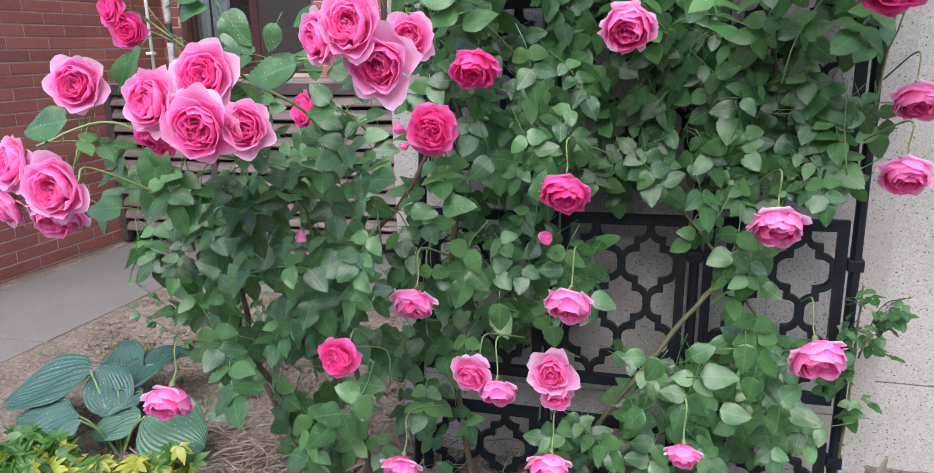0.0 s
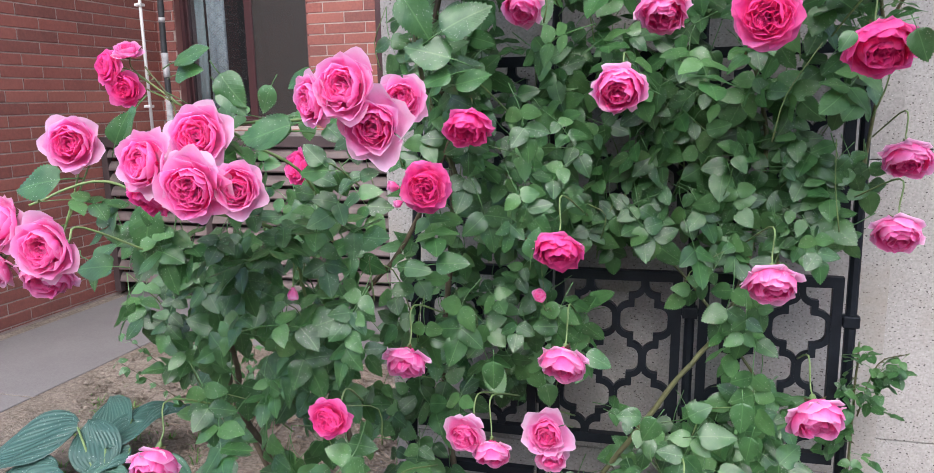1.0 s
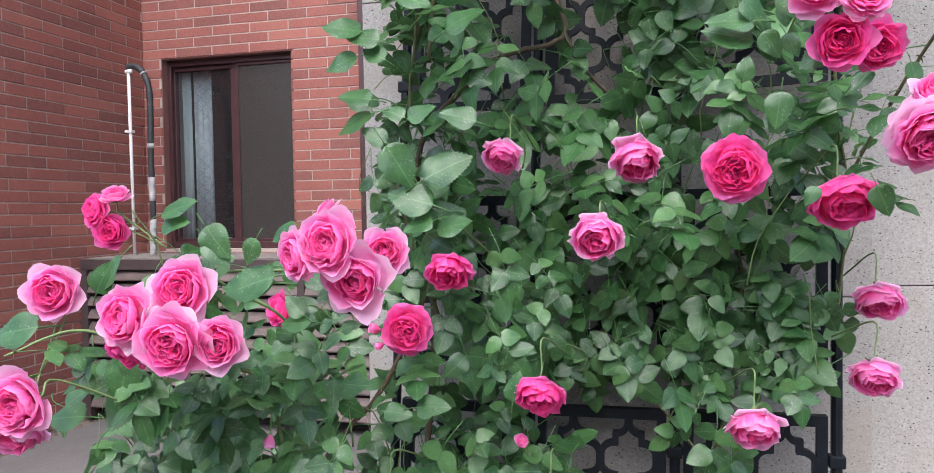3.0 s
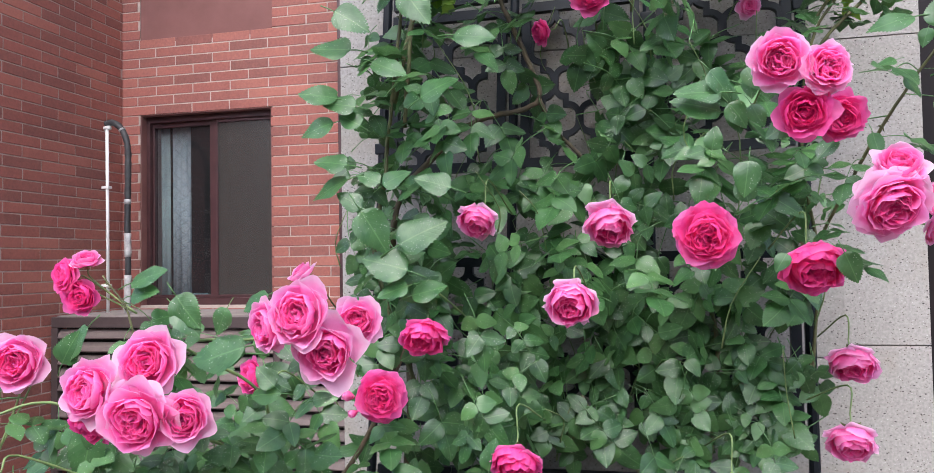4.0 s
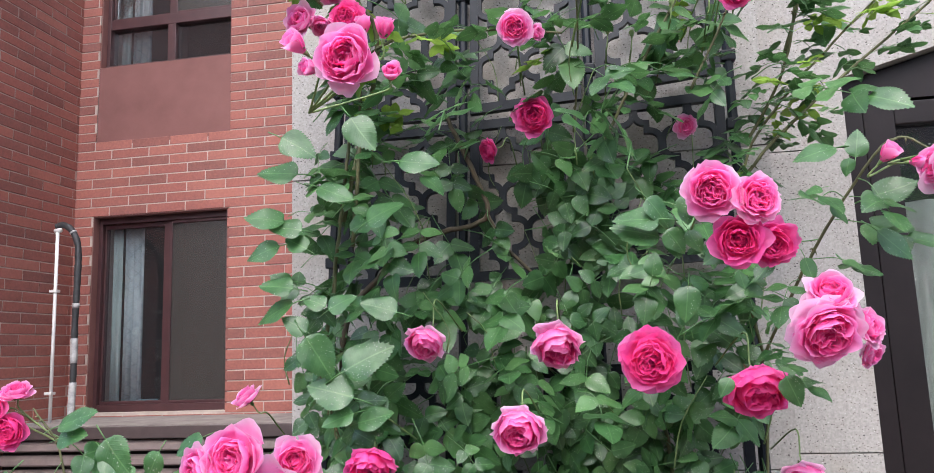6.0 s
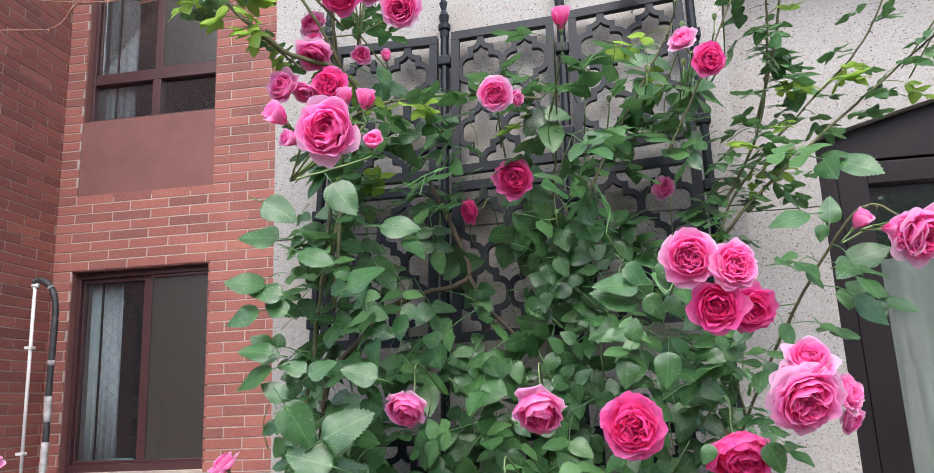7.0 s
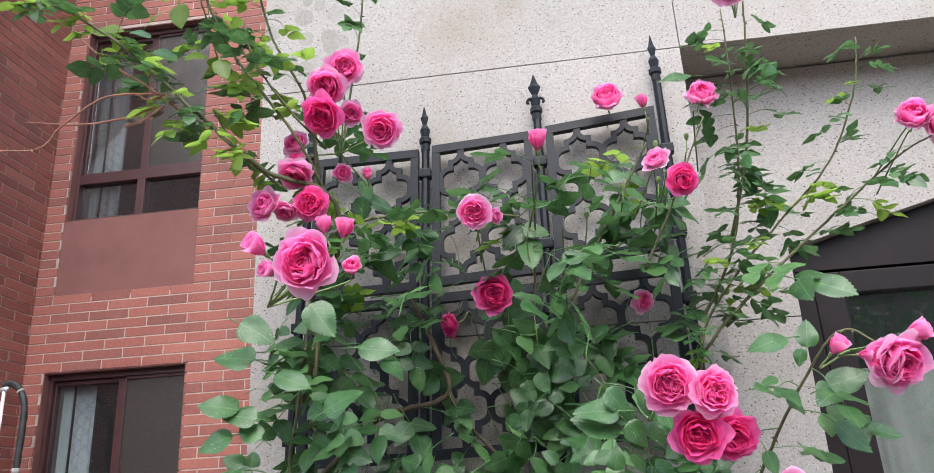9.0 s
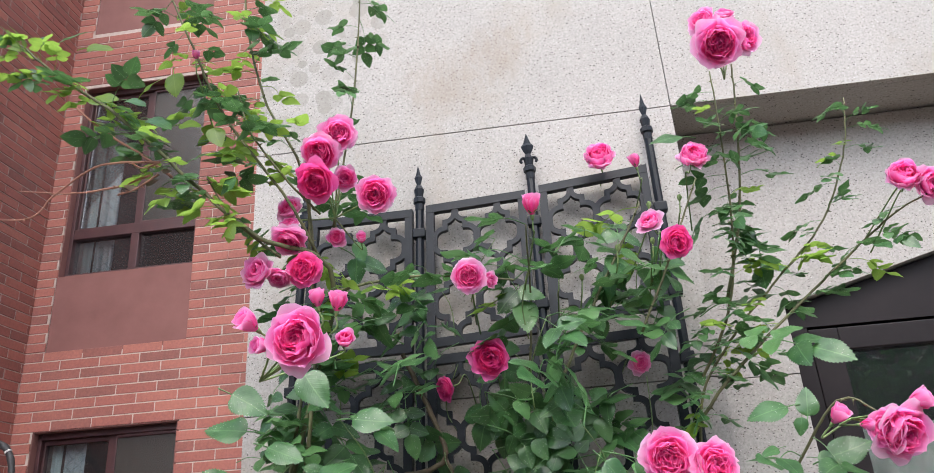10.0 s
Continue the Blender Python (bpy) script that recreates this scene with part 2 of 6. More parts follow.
def hosta_mat():
    m = Mat("hosta_leaf", 0.45, 0, 0.4)
    uv = m.node("SeparateXYZ", Vector=m.node("UVMap").outputs[0])
    groove = m.math("SINE", m.math("MULTIPLY", uv.outputs[0], 88.0))
    c = m.ramp(m.node("ObjectInfo").outputs["Random"], [(0.0, (0.032, 0.08, 0.065)), (0.75, (0.05, 0.112, 0.092)), (1.0, (0.06, 0.135, 0.08))])
    c = m.mix(m.math("MULTIPLY", m.math("GREATER_THAN", groove, 0.55), 0.4), c, (0.025, 0.07, 0.055))
    v = m.node("TexVoronoi", Vector=m.coord(), Scale=75.0, Randomness=1.0)
    dot = m.math("LESS_THAN", v.outputs["Distance"], 0.16)
    c = m.mix(m.math("MULTIPLY", dot, 0.45), c, (0.4, 0.46, 0.42))
    m.colour(c)
    m.bump(groove, 0.35, 0.004)
    m.translucent(c, 0.15)
    return m.m


HOSTA = hosta_mat()
LIME = leaf_mat("lime_leaf", (0.03, 0.1, 0.02), (0.06, 0.17, 0.03), (0.13, 0.26, 0.045), False)
PETAL, DEEP_PETAL = petal_mat("rose_petal", 1.0), petal_mat("deep_rose_petal", 0.42)
GOLD = leaf_mat("golden_leaf", (0.2, 0.26, 0.03), (0.36, 0.39, 0.05), (0.5, 0.47, 0.08), False, 0.4)


# ---- building helpers ----
def mesh(name, verts, faces, mat, uvs=None, smooth=False):
    me = bpy.data.meshes.new(name)
    me.from_pydata([tuple(v) for v in verts], [], [tuple(f) for f in faces])
    me.materials.append(mat)
    if uvs is not None:
        lay = me.uv_layers.new(name="UVMap")
        idx = np.empty(len(me.loops), dtype=np.int64)
        me.loops.foreach_get("vertex_index", idx)
        lay.data.foreach_set("uv", np.asarray(uvs, dtype=np.float32)[idx].ravel())
    if smooth:
        me.polygons.foreach_set("use_smooth", [True] * len(me.polygons))
    me.update()
    return me


def thing(name, at, label, category, group="", kind=""):
    ob = new(name)
    ob.empty_display_size = 0.05
    ob.location = at
    return tagged(ob, label, category, group, kind)


def attach(name, me, parent, m=None, label=""):
    """One mesh object under a thing; m is its pose in the world."""
    ob = new(name, me)
    ob.parent = parent
    if parent.data is None:
        ob.matrix_parent_inverse = Matrix.Translation(parent.location).inverted()
    if m is not None:
        ob.matrix_basis = m
    if label:
        ob["label"] = label
    return ob


def part(name, bm, mat, parent, label="", smooth=False):
    me = bpy.data.meshes.new(name)
    bm.to_mesh(me)
    bm.free()
    me.materials.append(mat)
    if smooth:
        me.polygons.foreach_set("use_smooth", [True] * len(me.polygons))
    return attach(name, me, parent, None, label)


def add_box(bm, x0, x1, y0, y1, z0, z1, bevel=0.0):
    r = bmesh.ops.create_cube(bm, size=1, matrix=Matrix.Translation(((x0 + x1) / 2, (y0 + y1) / 2, (z0 + z1) / 2)) @ Matrix.Diagonal((x1 - x0, y1 - y0, z1 - z0, 1)))
    if bevel:
        edges = {e for v in r["verts"] for e in v.link_edges}
        bmesh.ops.bevel(bm, geom=list(edges), offset=bevel, segments=2, affect="EDGES", profile=0.6)
    return bm


def box(x0, x1, y0, y1, z0, z1, bevel=0.0):
    return add_box(bmesh.new(), x0, x1, y0, y1, z0, z1, bevel)


def structure(name, bm, mat, label, category):
    me = bpy.data.meshes.new(name)
    bm.to_mesh(me)
    bm.free()
    me.materials.append(mat)
    return tagged(new(name, me), label, category, kind="structure")


def spline(points, steps=8):
    """A smooth line through the points (Catmull-Rom)."""
    p = [np.array(q, float) for q in points]
    p = [2 * p[0] - p[1]] + p + [2 * p[-1] - p[-2]]
    out = []
    for i in range(1, len(p) - 2):
        for k in range(steps):
            t = k / steps
            out.append(0.5 * (2 * p[i] + (p[i + 1] - p[i - 1]) * t + (2 * p[i - 1] - 5 * p[i] + 4 * p[i + 1] - p[i + 2]) * t * t + (3 * p[i] - p[i - 1] - 3 * p[i + 1] + p[i + 2]) * t ** 3))
    out.append(p[-2])
    return np.array(out)


def tube(line, r0, r1, sides=6, wobble=0.0, rng=None):
    """Verts and faces of a tapering tube along a line."""
    line = np.asarray(line, float)
    n = len(line)
    verts, faces = [], []
    d = np.gradient(line, axis=0)
    ref = np.array((0.31, 0.2, 0.93))
    for i in range(n):
        t = d[i] / (np.linalg.norm(d[i]) + 1e-9)
        a = np.cross(t, ref)
        a /= np.linalg.norm(a) + 1e-9
        b = np.cross(t, a)
        r = r0 + (r1 - r0) * i / (n - 1)
        if rng is not None and wobble:
            r *= 1 + wobble * (rng.random() - 0.5)
        for k in range(sides):
            w = 2 * math.pi * k / sides
            verts.append(line[i] + r * (math.cos(w) * a + math.sin(w) * b))
    for i in range(n - 1):
        for k in range(sides):
            k2 = (k + 1) % sides
            faces.append((i * sides + k, i * sides + k2, (i + 1) * sides + k2, (i + 1) * sides + k))
    faces.append(tuple(range(sides - 1, -1, -1)))
    faces.append(tuple((n - 1) * sides + k for k in range(sides)))
    return verts, faces


# ---- ground and walls ----
SIDE, BACK, FRONT, RECESS = -2.93, 4.54, 2.12, 2.32


def ground_sheet():
    bm = bmesh.new()
    rng = random.Random(5)
    nx, ny = 60, 60
    xs = [-2.2 + 3.6 * i / nx for i in range(nx + 1)]
    ys = [0.2 + 3.9 * j / ny for j in range(ny + 1)]
    xs = [-300, -40, -8] + xs + [8, 40, 300]
    ys = [-300, -40, -6] + ys + [8, 40, 300]
    grid = []
    for y in ys:
        row = []
        for x in xs:
            near = -2.0 < x < 1.3 and 0.3 < y < 4.0
            h = 0.035 * (noise.noise((x * 2.1, y * 2.1, 0)) + 0.6 * noise.noise((x * 6, y * 6, 3))) + rng.uniform(-0.004, 0.004) if near else 0
            slope = 0.06 * min(1, max(0, (-0.6 - x) / 1.3))
            row.append(bm.verts.new((x, y, -0.035 + slope + h)))
        grid.append(row)
    for j in range(len(ys) - 1):
        for i in range(len(xs) - 1):
            bm.faces.new((grid[j][i], grid[j][i + 1], grid[j + 1][i + 1], grid[j + 1][i]))
    return bm


structure("ground", ground_sheet(), SOIL, "bare trodden brown soil of a planting bed", "soil")

pavement = thing("pavement", (-2.5, 1, 0), "grey concrete apron slabs along the brick wall", "pavement", kind="structure")
for y0, y1 in ((-6.0, -2.02), (-2.0, 0.58), (0.6, 2.38), (2.39, 4.5)):
    part("concrete_slab", box(SIDE + 0.09, -2.045, y0, y1, -0.12, 0.03, 0.008), CONCRETE, pavement)
part("gutter_strip", box(SIDE, SIDE + 0.085, -6, 4.5, -0.12, 0.022, 0.006), CONCRETE, pavement, "narrow concrete strip at the wall's foot")
part("cross_slab", box(-2.04, -0.35, 3.2, 4.5, -0.12, 0.025, 0.008), CONCRETE, pavement)

COURSE, LONG, GAP = 0.0662, 0.281, 0.0076


def brick_rows(u0, u1, z0, z1, holes):
    """Pieces (u0, u1, z0, z1) of a running bond that leaves the holes free."""
    rng = random.Random(int(u0 * 100) + 7)
    out = []
    k0 = int(math.floor((z0 - 2.372) / COURSE))
    k1 = int(math.ceil((z1 - 2.372) / COURSE))
    for k in range(k0, k1):
        a, b = 2.372 + k * COURSE, 2.372 + (k + 1) * COURSE - GAP
        u = u0 - (0.5 * LONG if k % 2 else 0) - rng.uniform(0, 0.02)
        while u < u1:
            v = u + LONG - GAP
            spans = [(max(u, u0), min(v, u1))]
            mid = (a + b) / 2
            for hu0, hu1, hz0, hz1 in holes:
                if hz0 < mid < hz1:
                    cut = []
                    for s, e in spans:
                        if e <= hu0 or s >= hu1:
                            cut.append((s, e))
                        else:
                            if s < hu0:
                                cut.append((s, hu0))
                            if e > hu1:
                                cut.append((hu1, e))
                    spans = cut
            out += [(s, e, max(a, z0), min(b, z1)) for s, e in spans if e - s > 0.012]
            u += LONG
    return out


def brick_wall(name, label, pieces, place, near, backing):
    """A wall backing with its bricks; place(u, depth, z) gives the world's point. near picks the pieces that are objects of their own."""
    wall = structure(name, backing, MORTAR, label, "brick wall")
    rng = random.Random(11)
    rest_v, rest_f, meshes, count = [], [], {}, 0
    for s, e, a, b in pieces:
        d = 0.004 + rng.uniform(-0.001, 0.001)
        c = 0.002
        pts = [place(u, dd, z) for dd, k in ((-0.004, 0), (d - c, 0), (d, c)) for u, z in ((s + k, a + k), (e - k, a + k), (e - k, b - k), (s + k, b - k))]
        fs = [(0, 1, 5, 4), (1, 2, 6, 5), (2, 3, 7, 6), (3, 0, 4, 7), (4, 5, 9, 8), (5, 6, 10, 9), (6, 7, 11, 10), (7, 4, 8, 11), (8, 9, 10, 11)]
        if near(s, a) and count < 300:
            count += 1
            key = (round(e - s, 2), round(b - a, 3))
            o = np.array(place((s + e) / 2, 0, (a + b) / 2))
            if key not in meshes:
                meshes[key] = mesh("brick", [np.array(p) - o for p in pts], fs, BRICK)
            attach("brick", meshes[key], wall, Matrix.Translation(o))
        else:
            n = len(rest_v)
            rest_v += pts
            rest_f += [tuple(i + n for i in f) for f in fs]
    ob = attach("brickwork", mesh("brickwork", rest_v, rest_f, BRICK), wall)
    tagged(ob, "courses of red brick tiles", kind="stuff")
    return wall


W1 = (-2.79, -1.80, 1.06, 2.372)
P1 = (-2.79, -1.79, 2.868, 3.44)
W2 = (-2.785, -1.79, 3.44, 4.995)
P2 = (-2.79, -1.79, 5.51, 6.08)
W3 = (-2.79, -1.79, 6.08, 7.5)


def back_wall():
    bm = bmesh.new()
    # butted strips round the openings
    for x0, x1, z0, z1 in ((SIDE - 0.3, -2.79, -0.1, 8), (-1.79, -1.32, -0.1, 8), (-2.79, -1.79, -0.1, 1.06), (-2.79, -1.79, 2.372, 2.868), (-2.79, -1.79, 4.995, 5.51), (-2.79, -1.79, 7.5, 8)):
        add_box(bm, x0, x1, BACK, BACK + 0.3, z0, z1)
    return bm


brick_wall("wall_back", "red brick tile wall with pale mortar joints", brick_rows(SIDE, -1.32, 0.04, 8.0, (W1, P1, W2, P2, W3)),
           lambda u, d, z: (u, BACK - d, z), lambda u, z: 1.6 < z < 3.6 and u > -2.9, back_wall())
brick_wall("wall_side", "red brick tile side wall in running bond", [p for p in brick_rows(2.0, BACK - 0.004, 0.04, 8.0, ())],
           lambda u, d, z: (SIDE + d, u, z), lambda u, z: 0.9 < z < 3.4 and u > 3.0, box(SIDE - 0.3, SIDE, 1.996, BACK, -0.1, 8))
structure("wall_end_strip", box(-1.318, -1.2, BACK - 0.03, BACK + 0.3, -0.1, 8, 0.004), MAROON, "dark maroon upright strip at the brick wall's end", "trim")
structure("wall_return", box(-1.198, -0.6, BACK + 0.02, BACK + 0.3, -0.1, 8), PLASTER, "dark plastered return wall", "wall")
# unseen wall added to fill the glass reflections and cut low front sky
structure("wall_opposite", box(-14, 14, -10.3, -10, -0.1, 5.5), FACADE, "unseen orange-brown wall added across the yard", "wall")


def granite_wall():
    """Pillar, deep beam and recessed wall, faced with slabs that are pieces of their own."""
    wall = structure("wall_granite", box(-0.3, 1.045, FRONT + 0.02, FRONT + 2.7, -0.1, 8), JOINT, "speckled grey granite facing slabs with thin joints", "stone wall")

    def slab(x0, x1, y, z0, z1, deep=0.03):
        part("granite_slab", box(x0, x1, y, y + deep, z0, z1, 0.001), GRANITE, wall)
    levels = (-0.1, 0.205, 1.055, 1.902, 2.762, 3.62, 4.48, 6.2, 8.0)
    for z0, z1 in zip(levels, levels[1:]):
        slab(-0.31, 1.05, FRONT, z0 + 0.0015, z1 - 0.0015)
    return wall, slab


gwall, slab = granite_wall()
beam = structure("beam", box(1.056, 6.0, FRONT + 0.02, FRONT + 0.6, 2.782, 8), JOINT, "speckled granite beam over the door recess", "stone beam")
for z0, z1 in ((2.762, 3.62), (3.62, 4.48), (4.48, 8.0)):
    for x0, x1 in ((1.0512, 2.9), (2.9, 4.6), (4.6, 6.0)):
        part("granite_slab", box(x0 + 0.0015, x1 - 0.0015, FRONT + 0.002, FRONT + 0.03, z0 + 0.0015, z1 - 0.0015, 0.001), GRANITE, beam)
part("soffit", box(1.052, 6, FRONT + 0.032, RECESS + 0.02, 2.764, 2.78), GRANITE, beam, "granite underside of the beam")

# door opening with a pitched head
DOOR0, DOOR1, SPRING, PITCH = 1.313, 2.75, 2.135, 0.268
APEX = (DOOR0 + DOOR1) / 2
HEAD = SPRING + PITCH * (APEX - DOOR0)


def prism(outline, y0, y1):
    """A prism from an outline of (x, z), between y0 and y1."""
    bm = bmesh.new()
    a = [bm.verts.new((x, y0, z)) for x, z in outline]
    b = [bm.verts.new((x, y1, z)) for x, z in outline]
    bm.faces.new(a)
    bm.faces.new(b[::-1])
    n = len(a)
    for i in range(n):
        bm.faces.new((a[i], b[i], b[(i + 1) % n], a[(i + 1) % n]))
    bmesh.ops.recalc_face_normals(bm, faces=bm.faces)
    return bm


recess = structure("wall_recess", box(1.046, DOOR0 - 0.005, RECESS + 0.12, RECESS + 0.4, -0.1, 2.0), JOINT, "recessed granite wall beside the door", "stone wall")
for z0, z1 in ((-0.1, 0.229), (0.229, 1.066)):
    part("granite_slab", box(1.052, DOOR0, RECESS, RECESS + 0.11, z0 + 0.0015, z1 - 0.0015, 0.002), GRANITE, recess)
part("granite_slab", box(1.052, DOOR0, RECESS, RECESS + 0.11, 1.0675, 1.9245, 0.002), GRANITE, recess)
part("granite_slab", prism(((1.052, 1.9275), (DOOR0, 1.9275), (DOOR0, SPRING), (APEX, HEAD), (APEX, 2.755), (1.052, 2.755)), RECESS, RECESS + 0.11), GRANITE, recess)
part("granite_slab", prism(((APEX + 0.003, HEAD), (DOOR1, SPRING), (DOOR1, -0.1), (6, -0.1), (6, 2.755), (APEX + 0.003, 2.755)), RECESS, RECESS + 0.11), GRANITE, recess)

door = thing("door_1", (2.0, RECESS + 0.1, 0), "dark bronze metal glazed door under a pitched head", "door", kind="structure")
yd = RECESS + 0.035
part("door_jamb", prism(((DOOR0 + 0.003, -0.1), (1.372, -0.1), (1.372, 2.066), (DOOR0 + 0.003, 2.066)), yd, yd + 0.1), BRONZE, door)
part("door_jamb", prism(((DOOR1 - 0.047, -0.1), (DOOR1 - 0.003, -0.1), (DOOR1 - 0.003, 2.066), (DOOR1 - 0.047, 2.066)), yd, yd + 0.1), BRONZE, door)
part("head_panel", prism(((DOOR0 + 0.003, 2.071), (DOOR1 - 0.003, 2.071), (DOOR1 - 0.003, SPRING - 0.004), (APEX, HEAD - 0.004), (DOOR0 + 0.003, SPRING - 0.004)), yd + 0.01, yd + 0.1), BRONZE, door, "triangular dark metal head panel")
for x0, x1 in ((1.378, APEX - 0.003), (APEX + 0.003, DOOR1 - 0.053)):
    leaf = part("door_leaf", box(x0, x0 + 0.086, yd + 0.012, yd + 0.07, 0.03, 2.063, 0.004), BRONZE, door)
    for bm in (box(x1 - 0.086, x1, yd + 0.012, yd + 0.07, 0.03, 2.063, 0.004), box(x0 + 0.086, x1 - 0.086, yd + 0.012, yd + 0.07, 1.994, 2.063, 0.004), box(x0 + 0.086, x1 - 0.086, yd + 0.012, yd + 0.07, 0.03, 0.16, 0.004)):
        part("rail", bm, BRONZE, leaf)
    pane = part("pane", box(x0 + 0.086, x1 - 0.086, yd + 0.038, yd + 0.044, 0.16, 1.994), DOOR_GLASS, leaf, "clear door glass that mirrors the yard")
    pane.visible_shadow = False
# the hall wall is painted near-black in place of real shade
structure("wall_hall", box(1.0, 4.5, 4.4, 4.6, -0.1, 2.7), SHADE_BLACK, "hall wall behind the door, its dimness put into the colour", "wall")
structure("floor_hall", box(1.2, 4.4, 2.45, 4.4, -0.05, 0.02), CONCRETE, "grey hall floor", "floor")


def drape(name, x0, x1, y, z0, z1, folds, mat, label, category, deep=0.02):
    """A hanging curtain with folds."""
    n = folds * 8
    verts, faces = [], []
    for j, z in enumerate((z1, (z0 + z1) / 2, z0)):
        for i in range(n + 1):
            f = i / n
            verts.append((x0 + (x1 - x0) * f, y + deep * math.sin(f * folds * 2 * math.pi) * (0.6 + 0.3 * j) + 0.006 * math.sin(f * 31 + j), z))
    for j in range(2):
        for i in range(n):
            a = j * (n + 1) + i
            faces.append((a, a + 1, a + n + 2, a + n + 1))
    ob = new(name, mesh(name, verts, faces, mat, smooth=True))
    sol = ob.modifiers.new("thick", "SOLIDIFY")
    sol.thickness = 0.002
    return tagged(ob, label, category)


drape("door_curtain", 1.49, 2.02, 2.47, 0.05, 1.78, 6, SHEER, "white curtain hanging behind the door glass", "curtain")

# ---- windows of the brick wall ----
yw = BACK + 0.06


def frame_bars(name, parent, bars, y0, y1, mat):
    for x0, x1, z0, z1 in bars:
        part(name, box(x0, x1, y0, y1, z0, z1, 0.004), mat, parent)


def window(name, hole, low):
    x0, x1, z0, z1 = hole
    w = thing(name, ((x0 + x1) / 2, yw, z0), "maroon metal sliding window with a lace curtain", "window", kind="structure")
    f, e, mid = 0.048, 0.032, (x0 + x1) / 2 + (0.01 if low else 0.02)
    g = 0.03 if low else f
    frame_bars("window_frame", w, ((x0 + 0.002, x0 + e, z0, z1), (x1 - e, x1 - 0.002, z0, z1), (x0 + e, x1 - e, z1 - f, z1), (x0 + e, x1 - e, z0, z0 + g)), yw, yw + 0.09, MAROON)
    for x in (x0 + 0.001, x1 - 0.007):
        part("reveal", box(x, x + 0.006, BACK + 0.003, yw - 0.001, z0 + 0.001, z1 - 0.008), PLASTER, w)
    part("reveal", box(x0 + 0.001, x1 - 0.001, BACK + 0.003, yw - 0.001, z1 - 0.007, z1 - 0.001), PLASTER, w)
    b = z0 + g
    if low:
        frame_bars("transom", w, ((x0 + e, x1 - e, z0 + low, z0 + low + 0.075),), yw + 0.004, yw + 0.085, MAROON)
        frame_bars("mullion", w, ((mid - 0.03, mid + 0.03, b, z0 + low),), yw + 0.004, yw + 0.08, MAROON)
        for u, v in ((x0 + e, mid - 0.03), (mid + 0.03, x1 - e)):
            part("pane", box(u, v, yw + 0.04, yw + 0.045, b, z0 + low), CLEAR, w).visible_shadow = False
        b = z0 + low + 0.075
    t = z1 - f
    frame_bars("sash", w, ((mid - 0.035, mid + 0.02, b, t), (x0 + e, mid - 0.035, t - 0.03, t), (x0 + e, mid - 0.035, b, b + 0.02), (x0 + e, x0 + e + 0.014, b + 0.02, t - 0.03)), yw + 0.03, yw + 0.07, MAROON)
    frame_bars("screen_frame", w, ((mid + 0.02, mid + 0.034, b, t), (x1 - e - 0.014, x1 - e, b, t), (mid + 0.034, x1 - e - 0.014, t - 0.02, t), (mid + 0.034, x1 - e - 0.014, b, b + 0.02)), yw + 0.012, yw + 0.04, MAROON)
    part("pane", box(x0 + e + 0.014, mid - 0.035, yw + 0.048, yw + 0.053, b + 0.02, t - 0.03), CLEAR, w).visible_shadow = False
    part("insect_screen", box(mid + 0.034, x1 - e - 0.014, yw + 0.022, yw + 0.026, b + 0.02, t - 0.02), SCREEN, w, "grey insect screen over the pane").visible_shadow = False
    drape("curtain", x0 + 0.125, x0 + 0.27, yw + 0.125, z0 + 0.02, z1 - 0.02, 3, CURTAIN, "pale blue lace curtain behind the window", "curtain", 0.012)
    drape("curtain", x0 + 0.045, x0 + 0.118, yw + 0.11, z0 + 0.02, z1 - 0.02, 1, BLUE_SHEER, "plain blue-grey curtain at the window's edge", "curtain", 0.01)
    return w


window("window_1", W1, 0)
window("window_2", W2, 0.3)
window("window_3", W3, 0.3)
for p in (P1, P2):
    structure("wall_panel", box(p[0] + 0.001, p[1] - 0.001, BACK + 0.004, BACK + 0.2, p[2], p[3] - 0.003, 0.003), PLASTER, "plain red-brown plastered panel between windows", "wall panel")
# room shell behind the windows, with its dimness painted near-black
structure("wall_room", box(-4.5, 1.0, 6.4, 6.6, -0.1, 8), SHADE_BLACK, "room wall behind the windows, its dimness put into the colour", "wall")
structure("floor_room", box(-3.2, -0.4, BACK + 0.3, 6.4, 3.0, 3.2), SHADE_BLACK, "floor between the storeys, its dimness put into the colour", "floor")
structure("ceiling_room", box(-3.2, -0.4, BACK + 0.3, 6.4, 7.8, 8.0), SHADE_BLACK, "room ceiling, its dimness put into the colour", "ceiling")
structure("wall_room_side", box(-3.5, -3.23, BACK + 0.3, 6.4, -0.1, 8), SHADE_BLACK, "side wall of the room, its dimness put into the colour", "wall")

cloth = new("folded_cloth", None)
tagged(cloth, "folded blue cloth on the window sill inside", "cloth")
cloth.location = (-2.56, yw + 0.13, W1[2] + 0.02)
part("cloth_fold", box(-2.72, -2.5, yw + 0.1, yw + 0.22, W1[2] + 0.02, W1[2] + 0.05, 0.012), CLOTH, cloth, smooth=True)
part("cloth_fold", box(-2.6, -2.43, yw + 0.105, yw + 0.2, W1[2] + 0.05, W1[2] + 0.07, 0.009), CLOTH, cloth, smooth=True)

